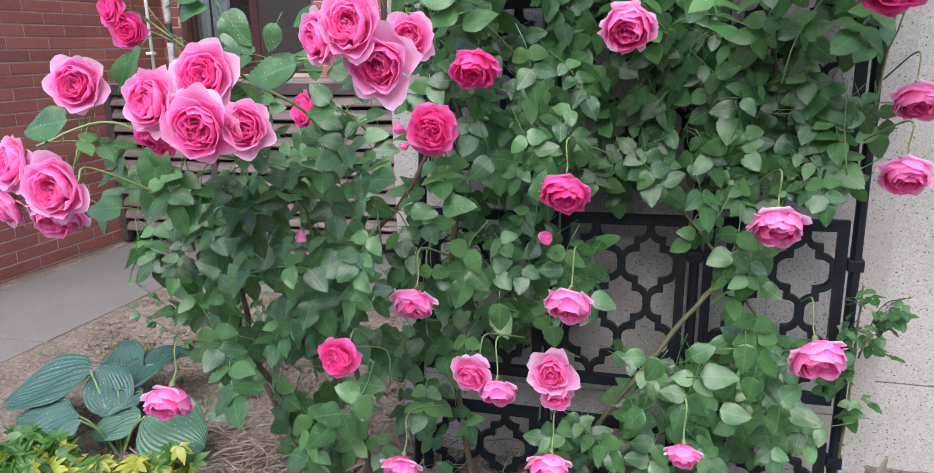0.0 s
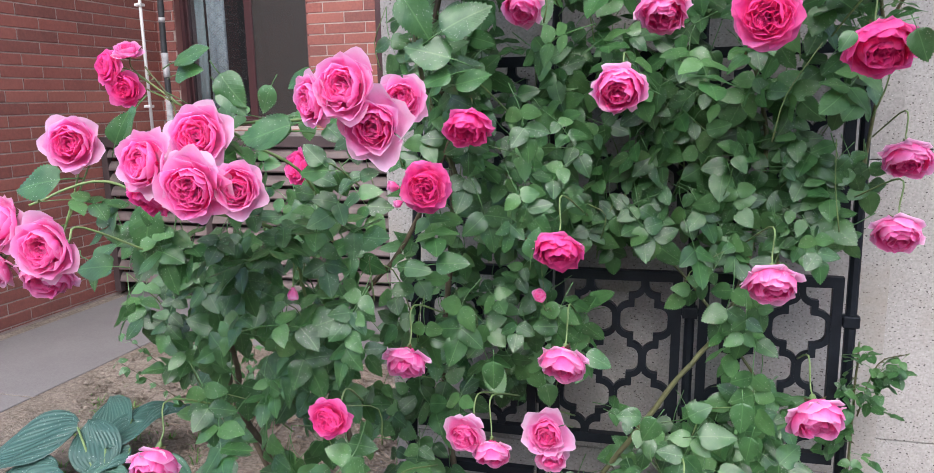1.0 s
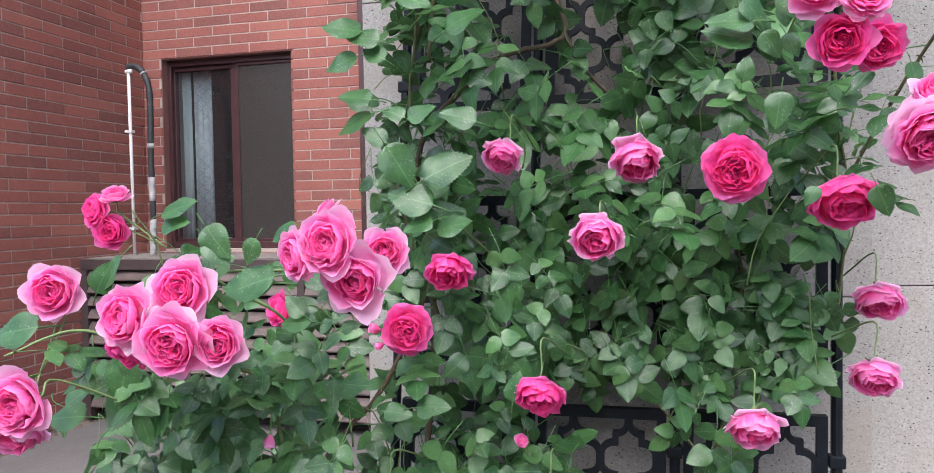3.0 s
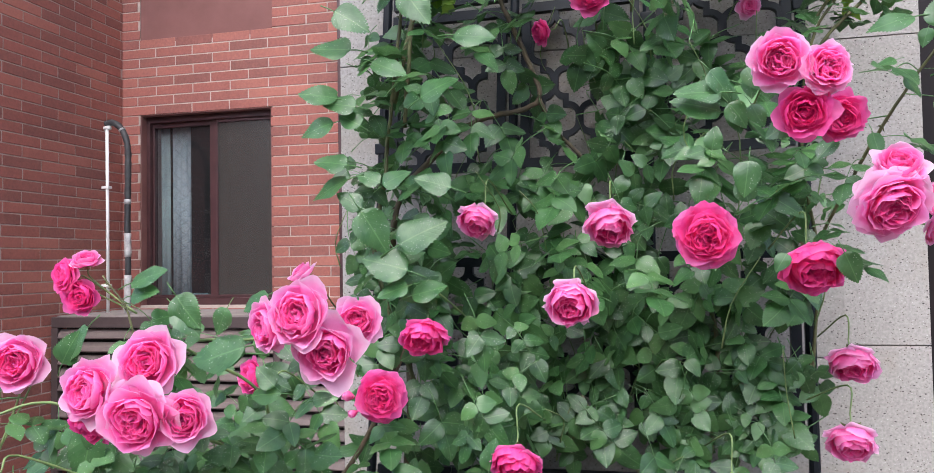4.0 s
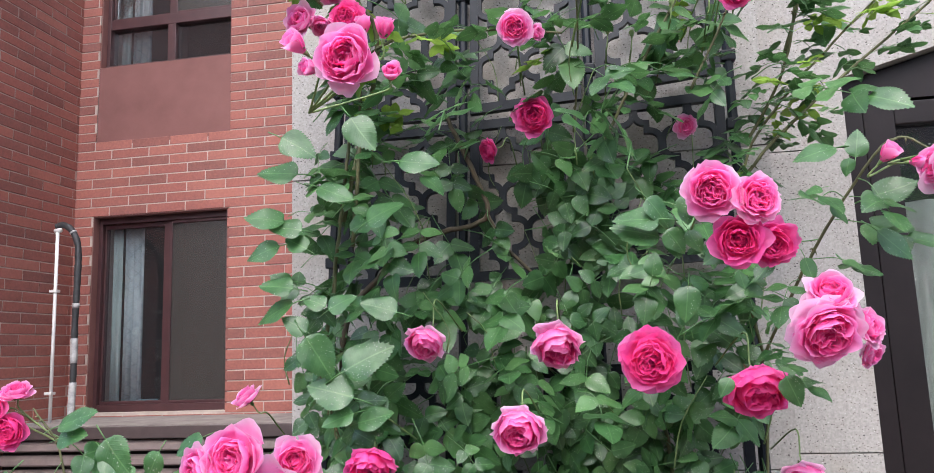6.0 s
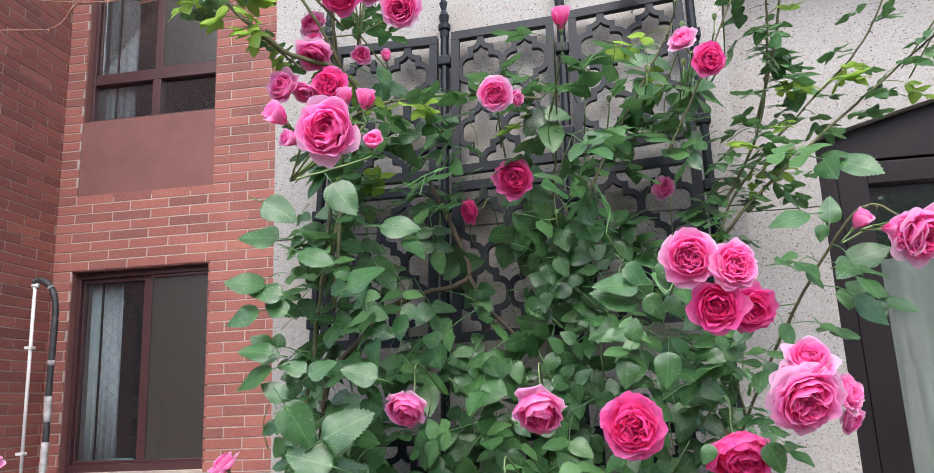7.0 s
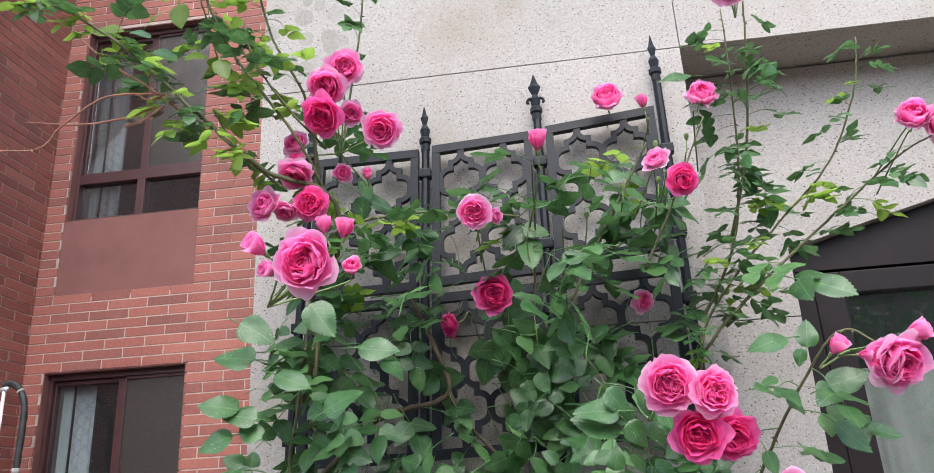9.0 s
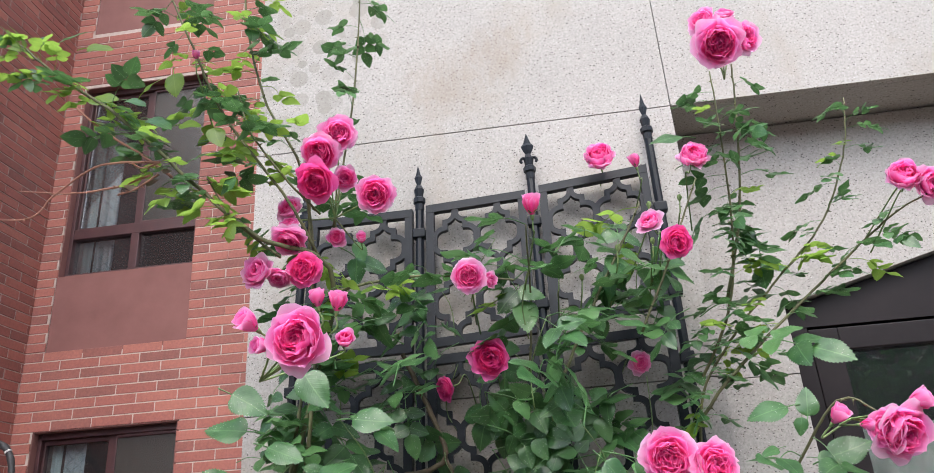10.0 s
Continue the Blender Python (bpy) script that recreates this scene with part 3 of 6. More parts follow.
# ---- louvred housing, pipe and hose ----
housing = thing("louvre_housing", (-2.0, 4.2, 0.05), "brown metal louvred housing under the window with a weathered slab top", "equipment housing")
part("top_slab", box(SIDE + 0.01, -0.7, 3.93, BACK - 0.01, 1.0, 1.035, 0.006), SLAB, housing, "weathered grey slab top")
part("top_rail", box(SIDE + 0.01, -0.7, 3.885, 3.925, 0.965, 1.03, 0.005), LOUVRE, housing)
for x in (SIDE + 0.01, -2.21, -1.46, -0.745):
    part("post", box(x, x + 0.045, 3.885, 3.93, 0.05, 0.963, 0.004), LOUVRE, housing)
for k in range(11):
    z = 0.115 + 0.0785 * k
    for x0, x1 in ((SIDE + 0.056, -2.212), (-2.164, -1.462), (-1.414, -0.747)):
        bm = prism(((0, 0), (-0.004, 0.008), (0.006, 0.034), (0.03, 0.058), (0.034, 0.054), (0.012, 0.026)), x0, x1)
        bmesh.ops.transform(bm, matrix=Matrix(((0, 1, 0, 0), (1, 0, 0, 3.888), (0, 0, 1, z), (0, 0, 0, 1))), verts=bm.verts)
        bmesh.ops.recalc_face_normals(bm, faces=bm.faces)
        part("blade", bm, BLADE_PAINT, housing)
# near-black sheet that paints the shade behind the blades
part("backing", box(SIDE + 0.02, -0.75, 4.0, 4.02, 0.05, 0.96), SHADE_BLACK, housing)

pipe = thing("standpipe", (-2.775, 4.2, 1.03), "white plastic pipe standing in front of the brick wall", "pipe")
attach("pipe_body", mesh("pipe_body", *tube([(-2.775, 4.2, 1.035), (-2.778, 4.2, 1.6), (-2.782, 4.2, 2.222)], 0.0105, 0.0105, 10), WHITE, smooth=True), pipe)
attach("pipe_elbow", mesh("pipe_elbow", *tube([(-2.8, 4.2, 2.222), (-2.778, 4.2, 2.225), (-2.758, 4.2, 2.225)], 0.0145, 0.0145, 10), WHITE, smooth=True), pipe)
for z in (1.2, 1.83):
    part("pipe_clip", box(-2.81, -2.76, 4.18, 4.222, z, z + 0.018, 0.004), WHITE, pipe)
hose = thing("insulated_hose", (-2.63, 4.2, 1.03), "black insulated hose bound with pale tape", "hose")
line = spline([(-2.8, 4.215, 2.252), (-2.75, 4.215, 2.26), (-2.68, 4.21, 2.21), (-2.635, 4.205, 2.1), (-2.628, 4.2, 1.9), (-2.632, 4.2, 1.6), (-2.628, 4.2, 1.3), (-2.635, 4.2, 1.035)], 10)
attach("hose_body", mesh("hose_body", *tube(line, 0.021, 0.018, 10, 0.2, random.Random(2)), HOSE, smooth=True), hose)
for k0, k1 in ((20, 21), (45, 46), (52, 57), (61, 70)):
    attach("tape", mesh("tape", *tube(line[k0:k1 + 1], 0.0222, 0.0205, 10, 0.12, random.Random(k0)), TAPE, smooth=True), hose, label="pale grey binding tape")


# ---- iron trellis ----
def trellis_y(z):
    return 1.95 + 0.05 * z


POSTS = ((-0.204, 0.034), (0.178, 0.026), (0.556, 0.013), (0.932, 0.010))


def post_x(c, z):
    return POSTS[c][0] + POSTS[c][1] * z


def strand(flip):
    """Half a repeat of the lattice line, from tip to neck: (across, down) from 0 to 1."""
    pts = [(0, 0), (0, 0.12)]
    for k in range(1, 8):
        w = k / 7 * math.pi / 2
        pts.append((0.46 * (1 - math.cos(w)), 0.12 + 0.27 * math.sin(w)))
    pts.append((0.46, 0.6))
    for k in range(1, 8):
        w = k / 7 * math.pi / 2
        pts.append((0.46 + 0.54 * math.sin(w), 0.6 + 0.28 * (1 - math.cos(w))))
    pts.append((1, 1))
    return [(a, 1 - b) for a, b in pts][::-1] if flip else pts


def ribbon(pts, half, y0, y1, place):
    """A flat bar along a line of (x, z), mitred at its bends; place(x, y, z) sets it into the world."""
    p = np.array(pts, float)
    n = len(p)
    left, right = [], []
    for i in range(n):
        d0 = p[i] - p[i - 1] if i else p[1] - p[0]
        d1 = p[i + 1] - p[i] if i < n - 1 else d0
        d0, d1 = d0 / (np.linalg.norm(d0) + 1e-9), d1 / (np.linalg.norm(d1) + 1e-9)
        n0, n1 = np.array((-d0[1], d0[0])), np.array((-d1[1], d1[0]))
        m = n0 + n1
        m = m / max(0.35, float(m @ m) / 2 + 1e-9) * 1.0
        m = m / max(1e-6, 1.0)
        left.append(p[i] + m * half)
        right.append(p[i] - m * half)
    verts, faces = [], []
    for a, b in zip(left, right):
        for q, y in ((a, y0), (b, y0), (b, y1), (a, y1)):
            verts.append(place(q[0], y, q[1]))
    for i in range(n - 1):
        for k in range(4):
            faces.append((4 * i + k, 4 * i + (k + 1) % 4, 4 * i + 4 + (k + 1) % 4, 4 * i + 4 + k))
    faces += [(3, 2, 1, 0), (4 * n - 4, 4 * n - 3, 4 * n - 2, 4 * n - 1)]
    return verts, faces


def lattice_panel(parent, c, z0, z1, lift0, lift1, halves=4):
    """One panel between two posts: outer frame and four stepped lattice bars."""
    def place(a, y, b):
        z = z0 + (z1 - z0) * b + (lift0 * (1 - a) + lift1 * a)
        x0, x1 = post_x(c, z) + 0.021, post_x(c + 1, z) - 0.021
        return (x0 + (x1 - x0) * a, trellis_y(z) + y, z)
    h = z1 - z0
    w = post_x(c + 1, z0) - post_x(c, z0) - 0.042
    panel = attach("lattice_panel", mesh("lattice_panel", *ribbon([(0, 1 - 0.013 / h), (1, 1 - 0.013 / h)], 0.013 / h, -0.012, 0.012, place), IRON), parent)

    def bar(pts, half, y):
        v, f = ribbon(pts, half, -y, y, lambda a, yy, b: place(a / w, yy, b / h))
        attach("lattice_bar", mesh("lattice_bar", v, f, IRON), panel)
    bar([(0, 0.013), (w, 0.013)], 0.013, 0.012)
    bar([(0.012, 0.0262), (0.012, h - 0.0262)], 0.012, 0.0112)
    bar([(w - 0.012, 0.0262), (w - 0.012, h - 0.0262)], 0.012, 0.0112)
    iw, ih = w - 0.046, h - 0.05
    for q in range(4):
        tip, neck = ((0.25, 0.0), (0.25, 0.5), (0.75, 0.5), (0.75, 1.0))[q]
        pts = []
        for k in range(halves):
            for a, b in strand(k % 2)[(1 if k else 0):]:
                a = (0.04 + 0.92 * a) if k % 2 == 0 else (0.04 + 0.92 * a)
                u = tip + (neck - tip) * a
                pts.append((0.023 + iw * u, 0.025 + ih * (1 - (k + b) / halves)))
        bar(pts, 0.0078, 0.0085 + 0.0012 * (q % 2))


def finial(parent, x, y, z, tall, leafy):
    """A spear head on a post, with side scrolls where it has them."""
    prof = ((0.0, 0.014), (0.02, 0.014), (0.025, 0.019), (0.04, 0.019), (0.045, 0.012), (0.07, 0.016), (0.085, 0.009))
    bm = bmesh.new()
    rings = []
    for h, r in prof:
        rings.append([bm.verts.new((x + r * math.cos(k * math.pi / 4), y + r * math.sin(k * math.pi / 4), z + h)) for k in range(8)])
    for a, b in zip(rings, rings[1:]):
        for k in range(8):
            bm.faces.new((a[k], a[(k + 1) % 8], b[(k + 1) % 8], b[k]))
    part("collar", bm, IRON, parent)
    wide = 0.02 if leafy else 0.013
    bm = bmesh.new()
    prof = ((0.08, 0.25), (0.1, 0.75), (0.115, 1.0), (0.08 + 0.55 * (tall - 0.08), 0.6), (tall, 0.03))
    rings = []
    for h, r in prof:
        rings.append([bm.verts.new((x + wide * r * math.cos(k * math.pi / 2), y + 0.5 * wide * r * math.sin(k * math.pi / 2), z + h)) for k in range(4)])
    for a, b in zip(rings, rings[1:]):
        for k in range(4):
            bm.faces.new((a[k], a[(k + 1) % 4], b[(k + 1) % 4], b[k]))
    bm.faces.new(rings[-1])
    part("spear_head", bm, IRON, parent)
    if leafy:
        for s in (-1, 1):
            l = spline([(x + s * 0.004, y, z + 0.062), (x + s * 0.012, y, z + 0.074), (x + s * 0.021, y, z + 0.073), (x + s * 0.025, y, z + 0.064), (x + s * 0.021, y, z + 0.058)], 5)
            attach("scroll", mesh("scroll", *tube(l, 0.005, 0.004, 6), IRON, smooth=True), parent)


trellis = thing("iron_trellis", (0.37, 1.95, -0.03), "black wrought iron trellis with stepped lattice panels against the granite wall", "trellis")
for c, top, tall in ((0, 2.46, 0.16), (1, 2.475, 0.155), (2, 2.54, 0.16), (3, 2.63, 0.165)):
    line = [(post_x(c, z), trellis_y(z), z) for z in (-0.25, 0.8, 1.7, top)]
    v, f = tube(line, 0.0135, 0.0125, 8)
    post = attach("post", mesh("post", v, f, IRON), trellis)
    finial(post, post_x(c, top), trellis_y(top), top, tall, c in (2,))
    for z in (0.14, 0.66, 0.4, 0.98, 1.24, 1.62, 1.93, 2.12, 2.38):
        x, y = post_x(c, z), trellis_y(z)
        bm = box(x - 0.019, x + 0.019, y - 0.016, y + 0.016, z, z + 0.03, 0.004)
        if c < 3:
            add_box(bm, x + 0.018, x + 0.03, y - 0.006, y + 0.006, z + 0.006, z + 0.024)
        if c > 0:
            add_box(bm, x - 0.03, x - 0.018, y - 0.006, y + 0.006, z + 0.006, z + 0.024)
        part("hinge_sleeve", bm, IRON, post)
for c, l0, l1 in ((0, -0.012, -0.012), (1, -0.005, 0.01), (2, 0.02, 0.05)):
    for z0, z1, k in ((2.04, 2.49, 1.0), (1.565, 2.015, 0.5), (0.885, 1.33, 0.2), (0.303, 0.777, 0.12), (-0.26, 0.205, 0.0)):
        lattice_panel(trellis, c, z0, z1, l0 * k, l1 * k)


# ---- rose leaves ----
def leaflet(length, width, fold, curl, twist, rng, teeth=14):
    """A saw-toothed, folded and slightly bulging leaflet from the origin along +y: verts, faces, uvs."""
    v, f, uv = [], [], []
    n = teeth
    sag = [-curl * length * (i / n) ** 2 for i in range(n + 1)]
    bow = 0.05 * length * (twist - 0.5)
    for i in range(n + 1):
        v.append((bow * math.sin(math.pi * i / n), i / n * length, sag[i]))
        uv.append((0.5, i / n))
    for side in (-1, 1):
        half = []
        for i in range(n + 1):
            s = i / n
            half.append(0.5 * width * s ** 0.55 * (1 - s) ** 1.0 / 0.381 if 0 < i < n else 0.0)
        c0 = len(v)
        for q in (0.55, 1.0):
            for i in range(n + 1):
                w, s = half[i] * q, i / n
                wave = 0.13 * half[i] * q * q * math.sin(7 * s + twist * 6 + side * (1 + twist))
                v.append((v[i][0] + side * w, s * length - 0.04 * length * q * math.sin(math.pi * s) * (1 - s), sag[i] + fold * w + 0.3 * half[i] * q * (1 - q) + wave))
                uv.append((0.5 + side * w / width, s))
        e0, t0 = c0 + n + 1, len(v)
        for i in range(n):
            a, b = np.array(v[e0 + i]), np.array(v[e0 + i + 1])
            p = a * 0.22 + b * 0.78
            k = 1.0 if 0 < i < n - 1 else 0.2
            v.append((p[0] + side * 0.056 * width * k, p[1] + 0.02 * length, p[2]))
            uv.append((uv[e0 + i][0], (i + 0.7) / n))
        for i in range(n):
            faces = [[i, i + 1, c0 + i + 1, c0 + i], [c0 + i, c0 + i + 1, e0 + i + 1, t0 + i, e0 + i]]
            f += [q[::-1] for q in faces] if side < 0 else faces
    return np.array(v), f, np.array(uv)


def join(parts):
    """Joins (verts, faces, uvs) with a matrix each."""
    V, F, U, n = [], [], [], 0
    for m, v, f, u in parts:
        m = np.array(m)
        V.append(v @ m[:3, :3].T + m[:3, 3])
        F += [[i + n for i in q] for q in f]
        U.append(u)
        n += len(v)
    return np.concatenate(V), F, np.concatenate(U)


def compound_leaf(seed, leaves=5, size=0.056):
    """A rose leaf: a drooping stalk with one end leaflet and pairs set well apart along it."""
    rng = random.Random(seed)
    pairs = leaves // 2
    long = size * (0.95 + 0.62 * pairs) * rng.uniform(0.92, 1.08)
    parts = []
    line = spline([(0, 0, 0), (rng.uniform(-0.008, 0.008), long * 0.5, 0.006), (rng.uniform(-0.014, 0.014), long, -0.01 - 0.006 * pairs)], 8)
    tv, tf = tube(line, 0.0013, 0.0009, 4)
    parts.append((Matrix.Identity(4), np.array(tv), [list(q) for q in tf], np.full((len(tv), 2), 0.5)))

    def one(at, yaw, k):
        lv, lf, lu = leaflet(size * k * rng.uniform(0.93, 1.1), size * k * rng.uniform(0.67, 0.81), rng.uniform(-0.04, 0.2), rng.uniform(-0.08, 0.26), rng.random(), rng)
        parts.append((Matrix.Translation(at) @ Euler((radians(rng.uniform(-24, 10)), radians(rng.uniform(-18, 18)), radians(yaw))).to_matrix().to_4x4(), lv, lf, lu))
    one(line[-1], rng.uniform(-14, 14), 1.14)
    for pair in range(pairs):
        at = line[int(round((1 - size * (0.3 + 0.6 * pair) / long) * (len(line) - 1)))]
        for s in (-1, 1):
            one(at, s * rng.uniform(50, 80), (1.0, 0.86, 0.7)[pair])
    return join(parts)


LEAVES = [compound_leaf(s, (5, 5, 3, 5, 7, 5, 3, 5, 5, 3)[s]) for s in range(10)]
LEAF_MESH = [mesh("leaf", v, f, LEAF, u, True) for v, f, u in LEAVES]
YOUNG_LIT_MESH = [mesh("leaf", v, f, YOUNG_LIT, u, True) for v, f, u in LEAVES]


def leaf_pose(at, down, out, scale, rng, face=(0.0, -0.62, 0.75), loose=0.4, swing=1.15):
    """A leaf's pose: its face turns to the open side and the sky, its stalk runs down and sideways over that plane."""
    n = Vector((face[0] + rng.gauss(0, loose * 1.2), face[1] + rng.gauss(0, loose), face[2] + rng.gauss(0, loose))).normalized()
    s = Vector((0, -0.35 * out, -down - 0.3))
    s = (s - n * s.dot(n)).normalized()
    a = rng.gauss(0, swing)
    d = s * math.cos(a) + n.cross(s) * math.sin(a)
    x = d.cross(n)
    m = Matrix((x, d, n)).transposed().to_4x4()
    return Matrix.Translation(at) @ m @ Matrix.Diagonal((scale, scale, scale, 1))


class Plant:
    """A rose: leaves are collected and set at the end, the nearest ones as objects of their own."""

    def __init__(self, name, at, label, category="rose bush"):
        self.ob = thing(name, at, label, category)
        self.leaves = []
        self.blooms = []
        self.twigs = []

    def add_leaf(self, m, young_lit=False, twig=False):
        self.leaves.append((m, random.Random(len(self.leaves)).randrange(10), young_lit))
        if twig:
            self.twigs.append(np.array(m.translation))

    def cane(self, points, r0, r1, mat=CANE, thorns=14, steps=8, name="cane"):
        rng = random.Random(int(abs(points[0][0]) * 997) + len(points))
        line = spline(points, steps)
        line = line + np.array([[rng.uniform(-1, 1) * r0 * 0.25 for _ in range(3)] for _ in line])
        v, f = tube(line, r0, r1, 7, 0.12, rng)
        for _ in range(thorns):
            i = rng.randrange(1, len(line) - 1)
            p, d = line[i], np.array((rng.uniform(-1, 1), rng.uniform(-1, 0.4), rng.uniform(-0.6, 0.6)))
            d /= np.linalg.norm(d)
            r = r0 + (r1 - r0) * i / len(line)
            tv, tf = tube([p + d * r * 0.7, p + d * (r + 0.003), p + d * (r + 0.0075) + np.array((0, 0, -0.002))], 0.0028, 0.0003, 4)
            n = len(v)
            v += tv
            f += [tuple(k + n for k in q) for q in tf]
        attach(name, mesh(name, v, f, mat, smooth=True), self.ob)
        return line

    def shoot(self, points, r0, r1, every=0.045, size=1.0, mat=CANE, young_lit=0.0, down=0.35, thorns=10, start=0.0):
        """A cane with leaves set along it."""
        line = self.cane(points, r0, r1, mat, thorns)
        rng = random.Random(int(abs(points[-1][0]) * 991) + 3)
        run, total = 0.0, float(np.linalg.norm(np.diff(line, axis=0), axis=1).sum())
        gone = 0.0
        for a, b in zip(line, line[1:]):
            run += float(np.linalg.norm(b - a))
            gone += float(np.linalg.norm(b - a))
            while run > every:
                run -= every * rng.uniform(0.7, 1.3)
                if gone / total >= start:
                    s = size * rng.uniform(0.65, 1.1)
                    self.add_leaf(leaf_pose(b, down, 0.6, s, rng, (0, -0.5, 0.85) if b[2] < 1.8 else (0, -0.12, 1.0), 0.38 if b[2] < 1.8 else 0.26, 1.15 if b[2] < 1.8 else 1.7), rng.random() < young_lit)

    def spread(self, x0, z_top, cell, plane, rows, front, back, size=1.0, seed=1, young_lit=0.0, k=1.0):
        """Leaves over a plan of the foliage fitted to the camera's view, drawn on an upright plane: 1 to 3 airy to
        dense, a to c the same at the back and faced off the sky to look darker, 0 bare.
        """
        rng = random.Random(seed)
        count = {"0": 0, "1": 0.75, "2": 1.7, "3": 3.0, "a": 0.6, "b": 2.2, "c": 3.8}

        # cells and leaves are matched along lines from near the camera's place
        def mark(p):
            q = (p.y - 0.05) / (plane - 0.05)
            i, j = int((0.56 + (p.x - 0.56) / q - x0) // cell), int((z_top - (1.35 + (p.z - 1.35) / q)) // cell)
            return rows[j][i] if 0 <= j < len(rows) and 0 <= i < len(rows[j]) else "0"
        for j, row in enumerate(rows):
            for i, ch in enumerate(row):
                n = count[ch] * k * (1 - 0.3 * min(1.0, max(0.0, (z_top - cell * j - 1.3) / 0.5)))
                n = int(n) + (rng.random() < n - int(n))
                for _ in range(n):
                    deep = ch in "abc" or rng.random() < 0.3
                    y = rng.uniform(back - 0.09, back) if deep else front + rng.random() ** 0.85 * (back - front)
                    q = (y - 0.05) / (plane - 0.05)
                    at = Vector((0.56 + (x0 + cell * (i + rng.random()) - 0.56) * q, y, 1.35 + (z_top - cell * (j + rng.random()) - 1.35) * q))
                    high = min(1.0, max(0.0, (at.z - 1.2) / 0.6))
                    face = (0.0, -0.95, 0.3) if ch in "abc" else (0.0, -0.85 + 0.4 * high, 0.55 + 0.45 * high)
                    m = leaf_pose(at, 0.45, 0.7, size * (1 + 0.2 * high) * rng.uniform(0.8, 1.25), rng, face, 0.36 + 0.06 * high, 0.8 + 0.6 * high)
                    m = Matrix.Translation(at - m @ Vector((0, 0.085, 0))) @ m
                    bare = sum(mark(m @ Vector((u, v, 0))) == "0" for u, v in ((0, 0.05), (0, 0.1), (0, 0.16), (-0.045, 0.06), (0.045, 0.06), (-0.045, 0.11), (0.045, 0.11)))
                    if bare < 2 or rng.random() < 0.08:
                        self.add_leaf(m, rng.random() < young_lit, rng.random() < 0.22)

    def hides_bloom(self, p):
        """Whether a leaf at p would cover a bloom as seen from near the camera."""
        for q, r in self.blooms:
            # way runs from the bloom towards the camera, to keep blooms in view
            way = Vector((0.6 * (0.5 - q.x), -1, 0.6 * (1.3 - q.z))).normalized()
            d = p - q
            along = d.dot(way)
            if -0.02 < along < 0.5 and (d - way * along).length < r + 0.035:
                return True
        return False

    def finish(self, near):
        # leaves that would cover a bloom in the camera's view are dropped
        self.leaves = [q for q in self.leaves if not any(self.hides_bloom(q[0] @ Vector((0, r, 0))) for r in (0.05, 0.1, 0.15))]
        own = [q for q in self.leaves if near(q[0].translation)][:300]
        rest = [q for q in self.leaves if not near(q[0].translation)] + [q for q in self.leaves if near(q[0].translation)][300:]
        for m, k, young_lit in own:
            attach("leaf", (YOUNG_LIT_MESH if young_lit else LEAF_MESH)[k], self.ob, m)
        rng = random.Random(len(own))
        tv, tf = [], []
        for a in self.twigs:
            b = a + np.array((rng.uniform(-0.07, 0.07), rng.uniform(0.05, 0.1), rng.uniform(-0.1, -0.03)))
            c = b + np.array((rng.uniform(-0.03, 0.03), rng.uniform(0.01, 0.06), rng.uniform(-0.1, -0.05)))
            v, f = tube(spline([a, b, c], 3), 0.001, 0.0019, 4)
            tf += [tuple(i + len(tv) for i in q) for q in f]
            tv += v
        if tv:
            tagged(attach("undergrowth", mesh("undergrowth", tv, tf, STEM, smooth=True), self.ob), "thin green side twigs among the leaves", kind="stuff")
        for flag, mat in ((False, LEAF), (True, YOUNG_LIT)):
            use = [(m, *LEAVES[k]) for m, k, young_lit in rest if young_lit == flag]
            if use:
                v, f, u = join(use)
                tagged(attach("foliage", mesh("foliage", v, f, mat, u, True), self.ob), "dense dark green leaves" if not flag else "yellow-green leaves, fresh growth and painted back-lit glow", kind="stuff")


# ---- rose blooms ----
def petal(long, wide, open0, bend, cup, reflex, ruffle, rng, layer, nu=8, nv=6):
    """One petal round the z axis, at angle 0: a curved round-ended blade that leaves the centre at open0 degrees from the axis."""
    steps = 24
    mid = [(0.08 * long, 0.0, radians(open0))]
    for k in range(1, steps + 1):
        s = k / steps
        ang = radians(open0 + bend * s + reflex * max(0.0, s - 0.62) ** 1.5 * 4)
        r, h, _ = mid[-1]
        mid.append((r + long / steps * math.sin(ang), h + long / steps * math.cos(ang), ang))
    v, f, uv = [], [], []
    ph, dent, freq = rng.uniform(0, 6), rng.uniform(0.0, 0.08), rng.uniform(3.5, 7.5)
    for j in range(nv + 1):
        s0 = j / nv
        w = wide * (s0 + 0.05) ** 0.55
        for i in range(nu + 1):
            q = 2 * i / nu - 1
            s = s0 * (1 - 0.3 * abs(q) ** 3 - 0.06 * q * q - dent * (1 - abs(q)) ** 2)
            k = s * steps
            a, b = mid[int(k)], mid[min(steps, int(k) + 1)]
            t = k - int(k)
            r, h, ang = (a[n] * (1 - t) + b[n] * t for n in range(3))
            bendin = cup * w * q * q
            edge = ruffle * long * s * s * math.sin(freq * q + ph + 2 * s)
            v.append((r - (bendin + edge) * math.cos(ang), w * q * (1 - 0.1 * s0 ** 3), h + (0.9 * bendin + edge) * math.sin(ang)))
            uv.append((layer, s0))
    for j in range(nv):
        for i in range(nu):
            a = j * (nu + 1) + i
            f.append([a, a + 1, a + nu + 2, a + nu + 1])
    return np.array(v), f, np.array(uv)


